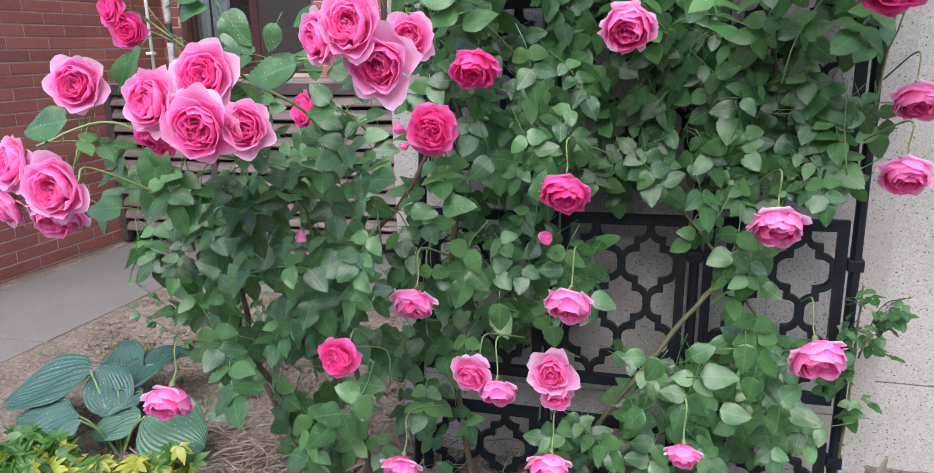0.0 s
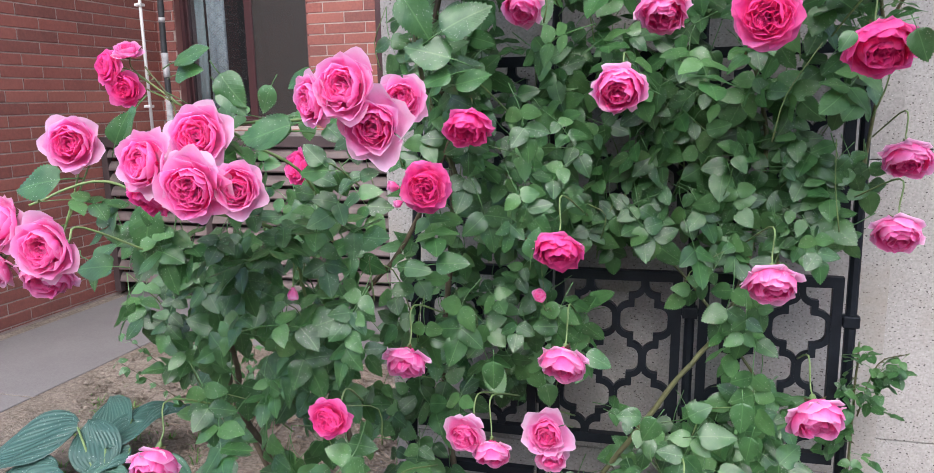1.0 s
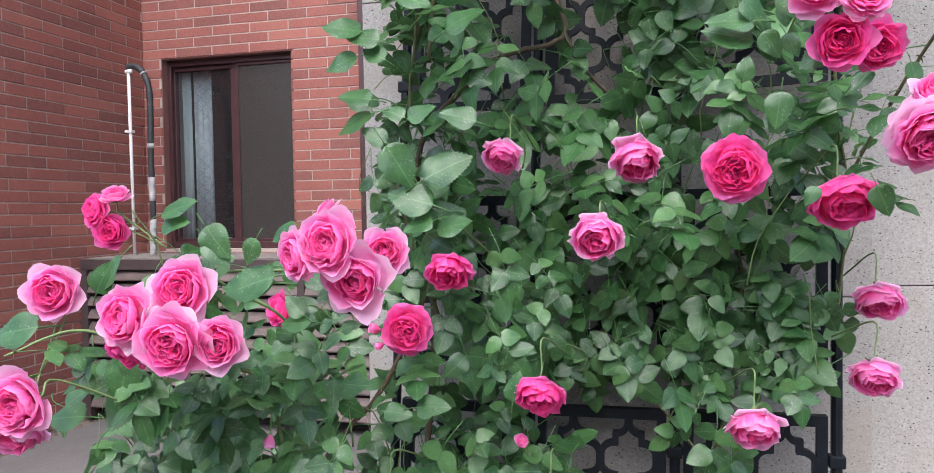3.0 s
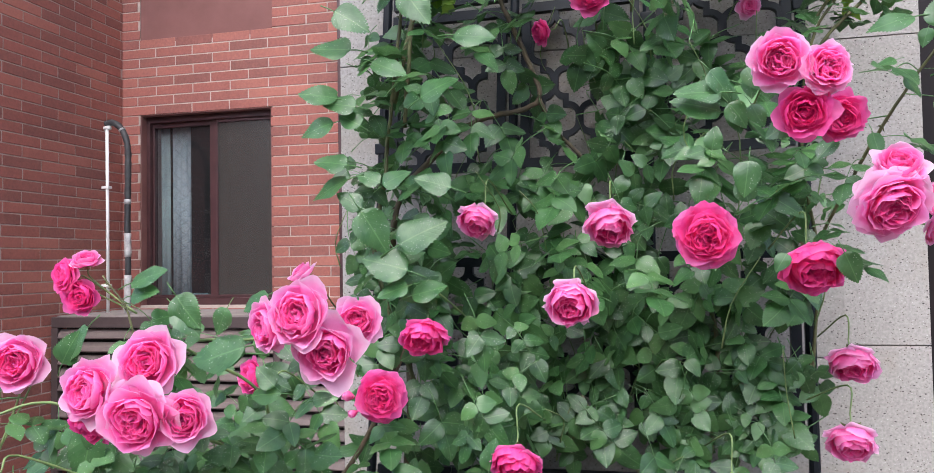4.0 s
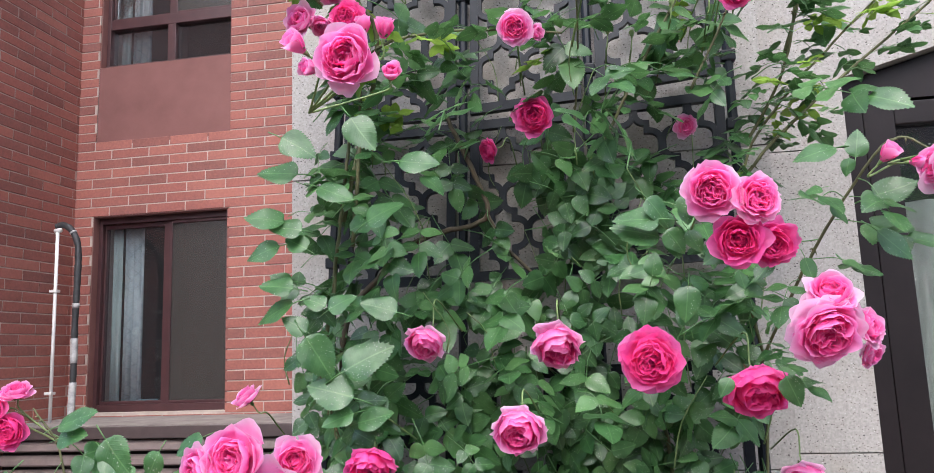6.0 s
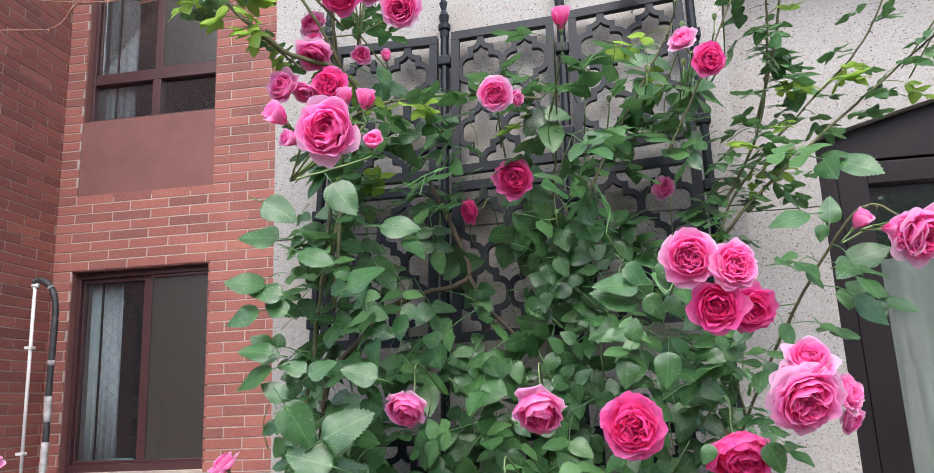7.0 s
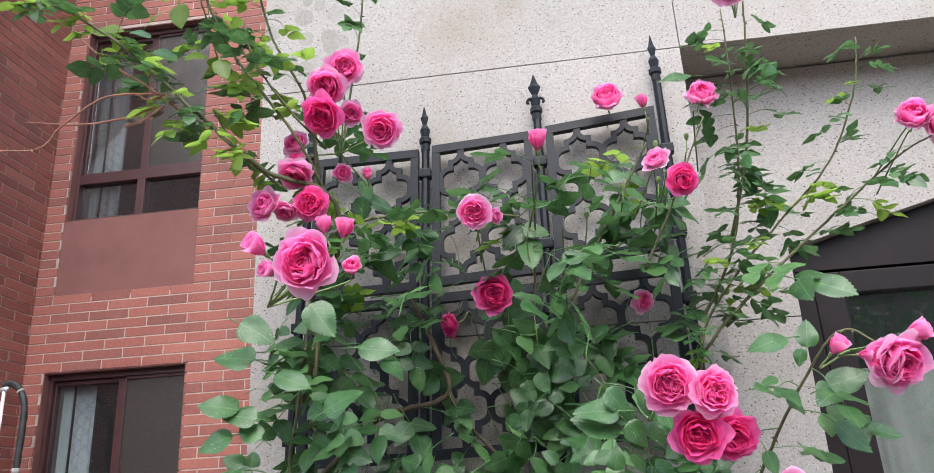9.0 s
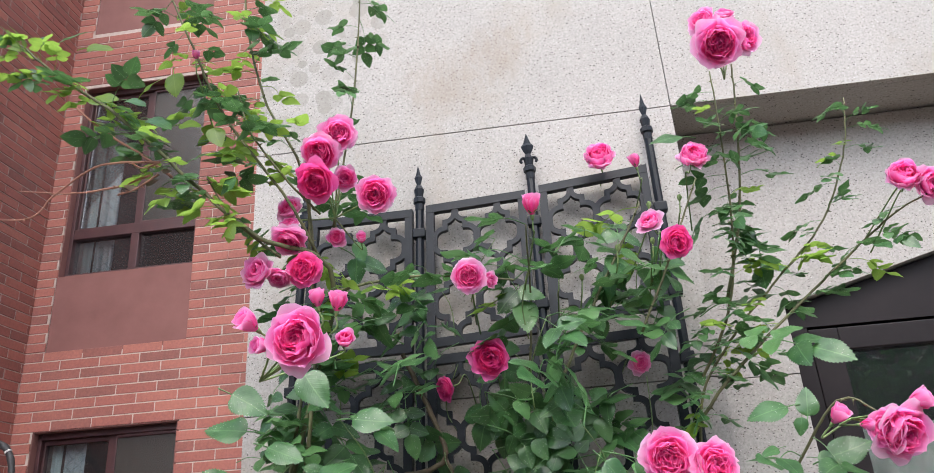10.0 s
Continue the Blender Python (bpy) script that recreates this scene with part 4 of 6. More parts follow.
def curved_petal(r, h, foot, control, wide, wrap, tip, ruffle, rng, layer, nu=8, nv=7):
    """A petal from the receptacle to its rim at radius r and height h, bulging towards a control point and wrapped round the heart."""
    v, f, uv = [], [], []
    ph, freq, dent = rng.uniform(0, 6), rng.uniform(3.0, 7.0), rng.uniform(0.0, 0.05)
    lean = rng.uniform(-0.1, 0.1)
    p0, p1, p2 = np.array((foot, 0.0)), np.array(control), np.array((r, h))
    long = float(np.linalg.norm(p1 - p0) + np.linalg.norm(p2 - p1))
    for j in range(nv + 1):
        s0 = j / nv
        w = wide * (s0 + 0.04) ** 0.6
        for i in range(nu + 1):
            q = 2 * i / nu - 1
            s = s0 * (1 - 0.26 * abs(q) ** 3.2 - dent * max(0.0, 1 - 3 * abs(q - lean)))
            p = (1 - s) ** 2 * p0 + 2 * s * (1 - s) * p1 + s * s * p2
            d = 2 * (1 - s) * (p1 - p0) + 2 * s * (p2 - p1)
            d = d / (np.linalg.norm(d) + 1e-9)
            roll = max(0.0, s - 0.68) / 0.32
            p = p + np.array((d[1], -d[0])) * tip * 0.11 * roll ** 2 - d * abs(tip) * 0.05 * roll ** 2
            inward = wrap * (w * q) ** 2 / (2 * max(r, 0.13))
            crease = ruffle * long * s * s * (math.sin(freq * q + ph + 2 * s) + 0.45 * math.sin(2.3 * freq * q + 2 * ph))
            off = inward + crease
            v.append((p[0] - off * d[1], w * q * (1 - 0.12 * s0 ** 3), p[1] + 0.6 * off * d[0] + 0.25 * crease))
            uv.append((layer, s0))
    for j in range(nv):
        for i in range(nu):
            a = j * (nu + 1) + i
            f.append([a, a + 1, a + nu + 2, a + nu + 1])
    return np.array(v), f, np.array(uv)


# heart: petals, radius, height; rings: petals, radius, height, half width, control point (of radius, of height), roll of the tip, layer
FORMS = {
    "open": ((36, 0.27, 0.36), ((6, 0.30, 0.34, 0.19, 1.15, 0.45, -0.3, 0.46), (8, 0.37, 0.30, 0.23, 1.12, 0.4, 0.4, 0.64), (8, 0.45, 0.21, 0.27, 1.0, 0.25, 0.9, 0.84), (6, 0.50, 0.09, 0.29, 0.9, 0.3, 1.0, 1.0))),
    "cup": ((32, 0.24, 0.41), ((6, 0.27, 0.40, 0.18, 1.22, 0.4, -0.3, 0.44), (7, 0.34, 0.38, 0.23, 1.28, 0.4, 0.1, 0.62), (7, 0.42, 0.32, 0.28, 1.2, 0.3, 0.7, 0.82), (5, 0.48, 0.20, 0.30, 1.1, 0.2, 1.1, 1.0))),
    "globe": ((30, 0.21, 0.54), ((7, 0.27, 0.57, 0.19, 1.35, 0.4, -0.4, 0.44), (8, 0.34, 0.54, 0.24, 1.4, 0.35, -0.1, 0.6), (8, 0.41, 0.46, 0.27, 1.3, 0.3, 0.4, 0.78), (6, 0.47, 0.16, 0.28, 0.85, 1.9, 0.8, 1.0))),
    "half": ((24, 0.19, 0.46), ((5, 0.17, 0.46, 0.17, 1.3, 0.4, -0.4, 0.4), (6, 0.27, 0.46, 0.24, 1.4, 0.4, 0.2, 0.6), (6, 0.37, 0.43, 0.29, 1.3, 0.35, 0.9, 0.8), (5, 0.46, 0.28, 0.31, 1.15, 0.3, 1.3, 1.0))),
}


def bloom_meshes(seed, kind, deep=False):
    """Meshes of a bloom one unit across: its single petals, its crumpled heart and its calyx."""
    rng = random.Random(seed)
    colour = STEM if kind == "tight" else DEEP_PETAL if deep else PETAL
    petals = []

    def add(p, turn, loose):
        m = Matrix.Rotation(turn, 4, "Z") @ Matrix.Rotation(radians(rng.uniform(-loose, loose)), 4, "Y") @ Matrix.Rotation(radians(rng.uniform(-loose, loose)), 4, "X")
        v, f, u = join([(m, *p)])
        petals.append(mesh("petal", v, f, colour, u, True))
    if kind in ("bud", "tight"):
        n = 10 if kind == "bud" else 4
        for i in range(n):
            t = i / (n - 1)
            add(petal(0.8, 0.3, 24, -44, 0.8, 0, 0.01, rng, 0.5) if kind == "tight" else petal(0.75, 0.3, 26 + 16 * t, -46 + 10 * t, 0.75, 26 * t, 0.015, rng, 0.45 + 0.4 * t), i * 2.39996 + rng.uniform(-0.3, 0.3), 5)
    else:
        (n, wide, high), rings = FORMS[kind]
        heart = []
        for i in range(n):
            t = (i + 0.5) / n
            r = wide * math.sqrt(t) * rng.uniform(0.85, 1.1)
            h = high * rng.uniform(0.86, 1.06) * (0.88 + 0.14 * t)
            p = curved_petal(0.03, h, 0.0, (0.05, 0.5 * h), (0.1 + 0.1 * t) * rng.uniform(0.8, 1.25), 0.9, rng.uniform(-0.3, 0.5), 0.05, rng, 0.1 + 0.32 * t * rng.uniform(0.6, 1.3), 6, 5)
            m = Matrix.Rotation(i * 2.39996 + rng.uniform(-0.3, 0.3), 4, "Z") @ Matrix.Translation((r * 0.6, 0, 0)) @ Matrix.Rotation(math.atan(r * 0.32 / h), 4, "Y") @ Matrix.Rotation(rng.gauss(0, 0.25 if kind in ("cup", "half") else 0.6), 4, "Z")
            heart.append((m, *p))
        # short crumpled petals close the floor between them
        for i in range(16):
            t = (i + 0.5) / 16
            r, h = wide * 1.1 * math.sqrt(t), high * rng.uniform(0.62, 0.8)
            p = curved_petal(0.12, h, 0.0, (0.02, 0.75 * h), 0.16, 0.4, 0.5, 0.06, rng, rng.uniform(0.2, 0.45), 5, 5)
            heart.append((Matrix.Rotation(i * 2.39996, 4, "Z") @ Matrix.Translation((r * 0.75, 0, 0)) @ Matrix.Rotation(rng.uniform(-3, 3), 4, "Z"), *p))
        v, f, u = join(heart)
        petals.append(mesh("petal_heart", v, f, colour, u, True))
        for n, r, h, half, cr, ch, tip, layer in rings:
            shift = rng.uniform(0, 6)
            for i in range(n):
                k, g = rng.uniform(0.9, 1.09), rng.uniform(0.88, 1.1)
                p = curved_petal(r * k, h * g, 0.05, (r * cr * k, h * ch), half * rng.uniform(1.08, 1.36), 1.15, tip + rng.uniform(-0.4, 0.4), 0.024 + rng.uniform(0, 0.036), rng, layer + rng.uniform(-0.06, 0.06))
                add(p, shift + i * 2 * math.pi / n + rng.uniform(-0.26, 0.26), 8)
    cal = []
    for k in range(5):
        v, f, u = leaflet(0.3, 0.1, 0.3, 0.1, 0.3, rng, 4)
        cal.append((Matrix.Rotation(k * 2 * math.pi / 5, 4, "Z") @ Matrix.Rotation(radians(48 if kind in ("bud", "tight") else 8), 4, "X") @ Matrix.Translation((0, 0.02, -0.02)), v, f, u))
    sv, sf = tube([(0, 0, -0.16), (0, 0, -0.1), (0, 0, -0.04), (0, 0, 0.02)], 0.045, 0.085, 8)
    cal.append((Matrix.Identity(4), np.array(sv), [list(q) for q in sf], np.full((len(sv), 2), 0.5)))
    v, f, u = join(cal)
    return petals, mesh("rose_bloom", v, f, STEM, u, True)


BLOOMS = {"open": [bloom_meshes(s, "open", s > 21) for s in (1, 2, 3, 22, 23)], "cup": [bloom_meshes(s, "cup", s > 21) for s in (4, 5, 6, 24, 25)], "globe": [bloom_meshes(s, "globe", s > 21) for s in (12, 13, 14, 26, 27)], "bud": [bloom_meshes(s, "bud", s > 21) for s in (7, 8, 9, 28, 29)], "half": [bloom_meshes(s, "half", s > 21) for s in (9, 10, 11, 30, 31)], "tight": [bloom_meshes(11, "tight")] * 5}
TALLY = [0]
# points where the stalks of a spray meet
JOINTS = [Vector(p) for p in ((0.10, 1.24, 1.80), (0.02, 1.60, 2.16), (0.12, 1.60, 2.26), (-0.20, 1.14, 1.06), (-0.50, 1.10, 1.02), (0.07, 1.20, 1.14), (-0.48, 1.42, 1.22), (0.90, 1.46, 1.52), (1.02, 1.44, 1.42), (1.10, 1.42, 1.68), (1.13, 1.78, 2.62))]


def rose(plant, at, wide, kind, face, hang=0.5, deep_pink=False):
    """A bloom with its stalk. face: the way it looks; hang: how far the stalk rises behind it before it bends back."""
    TALLY[0] += 1
    rng = random.Random(TALLY[0])
    sets = BLOOMS[kind]
    outs, base = sets[TALLY[0] % 3] if not deep_pink else sets[3 + TALLY[0] % 2]
    f = Vector(face).normalized()
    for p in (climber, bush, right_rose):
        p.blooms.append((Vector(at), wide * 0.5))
    turn = f.to_track_quat("Z", "Y").to_matrix().to_4x4() @ Matrix.Rotation(rng.uniform(0, 6.28), 4, "Z")
    k = wide * {"open": 0.92, "cup": 0.9, "globe": 0.96, "bud": 1.38, "half": 1.02, "tight": 1.38}[kind]
    deep = {"open": 0.2, "cup": 0.22, "globe": 0.29, "bud": 0.35, "half": 0.28, "tight": 0.35}[kind]
    m = Matrix.Translation(Vector(at) - f * k * deep) @ turn @ Matrix.Diagonal((k, k, k, 1))
    ob = attach("rose_bloom", base, plant.ob, m, {"bud": "pink rosebud", "tight": "green closed rosebud", "half": "half-open pink rose"}.get(kind, "full double pale pink rose" if not deep_pink else "full double deep pink rose"))
    for me in outs:
        child = new("petal", me)
        child.parent = ob
    foot = Vector(at) - f * k * (deep + 0.14)
    back = foot - f * 0.05 + Vector((0, 0.01, 0.03 * hang))
    middle = {climber: 0.4, bush: -0.1, right_rose: 1.05}[plant]
    end = back + Vector((rng.uniform(-0.03, 0.03) + (0.12 if plant is bush else 0.06) * (middle - at[0]), 0.13 if plant is bush else 0.17, -0.09 + 0.02 * hang))
    near = min(JOINTS, key=lambda j: (j - foot).length)
    if (near - foot).length < 0.2:
        back, end = foot.lerp(near, 0.5) - f * 0.015, near
    plant.cane([tuple(foot), tuple(foot - f * 0.025), tuple(back), tuple(end)], 0.0016, 0.002, STEM, 0, 5, "flower_stalk")


# ---- the roses ----
climber = Plant("climbing_rose", (0.2, 1.86, -0.03), "climbing rose with pink double blooms trained over the black trellis", "climbing rose")
bush = Plant("rose_bush", (-0.3, 1.5, -0.03), "bushy pink rose in bare soil beside the trellis", "rose bush")
right_rose = Plant("climbing_rose", (1.0, 1.93, -0.03), "tall thorny rose with open sprays beside the door", "climbing rose")

climber.spread(-0.35, 2.45, 0.07, 1.72, (
    "0000000000000000000000",
    "0000000000000000000000",
    "0000001111000000000000",
    "0000001211110111001110",
    "0000000221021112221111",
    "0000001211111122221111",
    "0000111121111122221111",
    "0001121211121222221111",
    "0001212120122222221100",
    "000021212a1ccbb2b10000",
    "000112121a0ccb22111000",
    "00012121200ccb32200000",
    "000112122a0bcc21201000",
    "000233332b1bb121322000",
    "000122211b1bcb22321000",
    "0002223112213111220000",
    "00023331ca323211221000",
    "0002321cabbcbbcb1b1000",
    "000122222b1ccbcca12000",
    "000222333bbcabbccb1000",
    "000112333bbc1ccbb10000",
    "000111333cccccccbc0000",
    "0000021211001222210000",
    "0000011221000121000000",
    "0011132233000011000000",
    "0022333332100010000000",
    "0021223321000123100000",
    "0012221211111233000000",
    "0022220000131233200000",
    "0011110001022333210000",
    "0021100003122232210000",
    "0010000123211222100000",
    "0010001132200000000000",
    "0010000000000000000000",
), 1.5, 1.92, 0.92, 3, 0.0, 1.12)
bush.spread(-0.77, 1.32, 0.06, 1.38, (
    "00000000000000",
    "00000001110000",
    "00110002211110",
    "01000000122200",
    "02000000222200",
    "01222011232200",
    "01122222322200",
    "11012332222200",
    "10122333222200",
    "01122222232200",
    "01122211212200",
    "00000122211100",
    "00001221111100",
    "00001222111100",
    "00000221221100",
    "00000101221100",
    "00001101221100",
    "00000001000000",
    "00000000000000",
), 1.18, 1.6, 0.97, 9, 0.0, 0.84)


# ---- single leaves that stand out ----
BLADES = []
for s in range(6):
    lone = random.Random(60 + s)
    bv, bf, bu = leaflet(1.0, lone.uniform(0.68, 0.8), lone.uniform(0.0, 0.16), lone.uniform(-0.05, 0.2), lone.random(), lone, 16)
    pv, pf = tube([(0, -0.4, -0.05), (0, -0.15, 0.0), (0, 0.02, 0.0)], 0.018, 0.014, 5)
    BLADES.append(join([(Matrix.Identity(4), bv, bf, bu), (Matrix.Identity(4), np.array(pv), [list(q) for q in pf], np.full((len(pv), 2), 0.5))]))
BLADE_MESH = {young_lit: [mesh("leaf", v, f, YOUNG_LIT if young_lit else LEAF, u, True) for v, f, u in BLADES] for young_lit in (False, True)}


def blade(plant, base, tip, young_lit=False):
    """One large leaflet that stands out from the rest, from its base to its tip."""
    lone = random.Random(int(1000 * (base[0] + base[2])) + 5)
    d = Vector(tip) - Vector(base)
    y = (d + Vector((0, lone.uniform(-0.25, 0.1) * d.length, 0))).normalized()
    n = Vector((lone.uniform(-0.3, 0.3), -0.75, 0.6 + lone.uniform(-0.25, 0.25)))
    n = (n - y * n.dot(y)).normalized()
    k = d.length * 1.04
    attach("leaf", BLADE_MESH[young_lit][lone.randrange(6)], plant.ob, Matrix.Translation(base) @ Matrix((y.cross(n), y, n)).transposed().to_4x4() @ Matrix.Diagonal((k, k, k, 1)))


blade(climber, (-0.03, 1.50, 1.76), (-0.12, 1.50, 1.77))
blade(climber, (-0.06, 1.50, 1.66), (-0.14, 1.50, 1.68))
blade(climber, (-0.02, 1.50, 1.64), (-0.09, 1.50, 1.65))
blade(climber, (-0.07, 1.50, 1.61), (-0.14, 1.50, 1.59))
blade(climber, (-0.01, 1.50, 1.60), (-0.06, 1.50, 1.63))
blade(climber, (-0.04, 1.50, 1.52), (-0.11, 1.50, 1.53))
blade(climber, (-0.04, 1.50, 1.49), (-0.12, 1.50, 1.46))
blade(climber, (-0.01, 1.50, 1.43), (-0.06, 1.50, 1.46))
blade(climber, (0.03, 1.50, 1.48), (-0.02, 1.50, 1.50))
blade(climber, (0.13, 1.46, 1.64), (0.20, 1.46, 1.68))
blade(climber, (0.08, 1.46, 1.35), (0.17, 1.46, 1.40))
blade(climber, (0.10, 1.46, 1.30), (0.01, 1.46, 1.33))
blade(climber, (0.10, 1.46, 1.27), (0.04, 1.46, 1.25))
blade(climber, (0.19, 1.46, 1.46), (0.12, 1.46, 1.48))
blade(climber, (0.01, 1.44, 1.42), (0.06, 1.44, 1.34))
blade(bush, (-0.01, 1.10, 1.27), (-0.05, 1.10, 1.25))
blade(bush, (-0.05, 1.10, 1.19), (-0.13, 1.10, 1.17))
blade(bush, (-0.08, 1.10, 1.25), (-0.10, 1.10, 1.21))
blade(bush, (-0.17, 1.10, 1.27), (-0.13, 1.10, 1.22))
blade(bush, (-0.33, 1.10, 1.22), (-0.37, 1.10, 1.17))
blade(bush, (-0.25, 1.10, 1.29), (-0.19, 1.10, 1.31))
blade(bush, (-0.32, 1.10, 1.06), (-0.34, 1.10, 0.97))
blade(bush, (0.00, 1.10, 1.13), (-0.03, 1.10, 1.16))
blade(bush, (-0.15, 1.10, 1.12), (-0.12, 1.10, 1.11))
blade(right_rose, (0.74, 1.42, 1.63), (0.74, 1.42, 1.59))
blade(right_rose, (0.71, 1.42, 1.58), (0.67, 1.42, 1.63))
blade(right_rose, (0.69, 1.42, 1.57), (0.61, 1.42, 1.60))
blade(right_rose, (0.71, 1.42, 1.58), (0.72, 1.42, 1.53))
blade(right_rose, (0.74, 1.42, 1.58), (0.76, 1.42, 1.54))
blade(right_rose, (0.73, 1.42, 1.41), (0.72, 1.42, 1.46))
blade(right_rose, (0.88, 1.42, 1.32), (0.90, 1.42, 1.27))
blade(right_rose, (0.79, 1.42, 1.32), (0.77, 1.42, 1.29))
blade(right_rose, (1.00, 1.42, 1.71), (0.93, 1.42, 1.70))
blade(right_rose, (1.03, 1.42, 1.69), (1.04, 1.42, 1.74))
blade(right_rose, (1.02, 1.42, 1.69), (1.01, 1.42, 1.66))
blade(right_rose, (1.05, 1.42, 1.62), (1.12, 1.42, 1.64))
blade(right_rose, (1.05, 1.42, 1.56), (1.10, 1.42, 1.51))
blade(right_rose, (1.03, 1.42, 1.62), (1.07, 1.42, 1.61))
blade(right_rose, (0.97, 1.42, 1.64), (0.94, 1.42, 1.63))
blade(right_rose, (0.98, 1.42, 1.61), (1.01, 1.42, 1.58))
blade(right_rose, (0.93, 1.42, 1.52), (0.94, 1.42, 1.48))
blade(climber, (0.69, 1.40, 1.60), (0.61, 1.40, 1.60))
blade(climber, (0.67, 1.40, 1.64), (0.71, 1.40, 1.59))
blade(climber, (0.70, 1.40, 1.58), (0.73, 1.40, 1.54))
blade(climber, (0.67, 1.40, 1.50), (0.68, 1.40, 1.54))
blade(climber, (0.73, 1.40, 1.48), (0.72, 1.40, 1.42))
blade(climber, (0.81, 1.40, 1.55), (0.76, 1.40, 1.52))
blade(climber, (0.73, 1.40, 1.64), (0.75, 1.40, 1.60))
blade(climber, (-0.05, 1.46, 1.83), (0.02, 1.46, 1.79))
blade(climber, (0.10, 1.46, 1.86), (0.15, 1.46, 1.79))
blade(climber, (0.20, 1.46, 1.76), (0.28, 1.46, 1.75))
blade(climber, (0.03, 1.46, 1.72), (0.10, 1.46, 1.69))
blade(climber, (0.05, 1.46, 1.47), (0.10, 1.46, 1.50))
blade(right_rose, (0.98, 1.72, 2.43), (0.90, 1.72, 2.43))
blade(climber, (-0.40, 1.38, 2.53), (-0.33, 1.38, 2.52), True)
blade(climber, (-0.20, 1.38, 2.57), (-0.19, 1.38, 2.51), True)
blade(climber, (-0.17, 1.38, 2.43), (-0.12, 1.38, 2.42), True)
blade(climber, (-0.09, 1.38, 2.41), (-0.07, 1.38, 2.36), True)
blade(climber, (-0.27, 1.38, 2.53), (-0.23, 1.38, 2.56), True)
blade(climber, (-0.43, 1.38, 2.68), (-0.37, 1.38, 2.68), True)
blade(climber, (-0.59, 1.40, 2.72), (-0.55, 1.40, 2.75))
blade(climber, (-0.51, 1.40, 2.73), (-0.45, 1.40, 2.75))
blade(climber, (-0.32, 1.40, 2.53), (-0.27, 1.40, 2.51))
blade(climber, (-0.26, 1.40, 2.47), (-0.20, 1.40, 2.44))
blade(climber, (-0.14, 1.40, 2.35), (-0.08, 1.40, 2.36))
blade(climber, (-0.19, 1.40, 2.30), (-0.13, 1.40, 2.31))
blade(climber, (-0.04, 1.40, 2.29), (-0.08, 1.40, 2.26))
blade(climber, (-0.27, 1.40, 2.38), (-0.33, 1.40, 2.41))
blade(climber, (0.58, 1.52, 0.55), (0.65, 1.52, 0.56))
blade(climber, (0.66, 1.52, 0.63), (0.66, 1.52, 0.57))
blade(climber, (0.68, 1.52, 0.56), (0.67, 1.52, 0.51))
blade(climber, (0.47, 1.52, 0.58), (0.42, 1.52, 0.58))
blade(climber, (0.62, 1.52, 0.48), (0.68, 1.52, 0.47))
blade(climber, (0.47, 1.52, 0.46), (0.43, 1.52, 0.42))
blade(climber, (0.56, 1.52, 0.59), (0.60, 1.52, 0.62))
blade(climber, (0.50, 1.52, 0.58), (0.47, 1.52, 0.53))
blade(bush, (-0.05, 1.10, 1.18), (-0.14, 1.10, 1.18))
blade(bush, (-0.35, 1.10, 1.05), (-0.34, 1.10, 0.97))
blade(bush, (-0.41, 1.10, 0.95), (-0.48, 1.10, 0.95))
blade(bush, (-0.50, 1.10, 1.10), (-0.59, 1.10, 1.09))
blade(bush, (-0.38, 1.10, 1.16), (-0.35, 1.10, 1.21))
blade(bush, (-0.17, 1.10, 1.25), (-0.13, 1.10, 1.21))
blade(bush, (-0.25, 1.10, 1.27), (-0.20, 1.10, 1.28))
blade(bush, (0.01, 1.10, 1.12), (-0.04, 1.10, 1.12))
blade(bush, (0.06, 1.10, 1.11), (0.09, 1.10, 1.12))
blade(climber, (0.05, 1.48, 0.89), (0.12, 1.48, 0.90))
blade(climber, (0.25, 1.48, 0.91), (0.26, 1.48, 0.97))
blade(climber, (0.36, 1.48, 0.72), (0.41, 1.48, 0.70))
blade(climber, (0.28, 1.48, 0.65), (0.29, 1.48, 0.60))
blade(climber, (-0.02, 1.48, 0.88), (0.04, 1.48, 0.88))
blade(climber, (0.17, 1.48, 0.69), (0.17, 1.48, 0.63))
blade(climber, (-0.04, 1.48, 0.75), (-0.07, 1.48, 0.71))
blade(climber, (0.10, 1.48, 1.25), (0.17, 1.48, 1.27))


# ---- canes and shoots ----
climber.shoot([(0.22, 1.86, -0.06), (0.34, 1.85, 0.23), (0.51, 1.84, 0.50), (0.66, 1.86, 0.74), (0.72, 1.93, 1.10), (0.66, 1.94, 1.40)], 0.0075, 0.005, every=0.12, start=0.5)
climber.shoot([(0.81, 1.90, 0.39), (0.71, 1.90, 0.56), (0.58, 1.90, 0.75), (0.47, 1.90, 0.87), (0.40, 1.88, 0.99)], 0.004, 0.003, every=0.15)
climber.shoot([(0.00, 1.85, -0.06), (-0.06, 1.86, 0.50), (-0.03, 1.88, 1.00), (-0.06, 1.85, 1.42), (0.09, 1.88, 1.63), (0.18, 1.90, 1.68), (0.31, 1.90, 1.72), (0.26, 1.92, 1.87), (0.21, 1.90, 1.99)], 0.009, 0.006, every=0.1, mat=BARK)
climber.shoot([(0.31, 1.90, 1.72), (0.35, 1.92, 1.64), (0.47, 1.93, 1.51)], 0.006, 0.004, every=0.2, mat=BARK)
climber.shoot([(0.05, 1.80, 0.90), (-0.05, 1.70, 1.30), (-0.03, 1.70, 1.51), (-0.01, 1.72, 1.75), (0.02, 1.72, 1.98)], 0.006, 0.004, every=0.05)
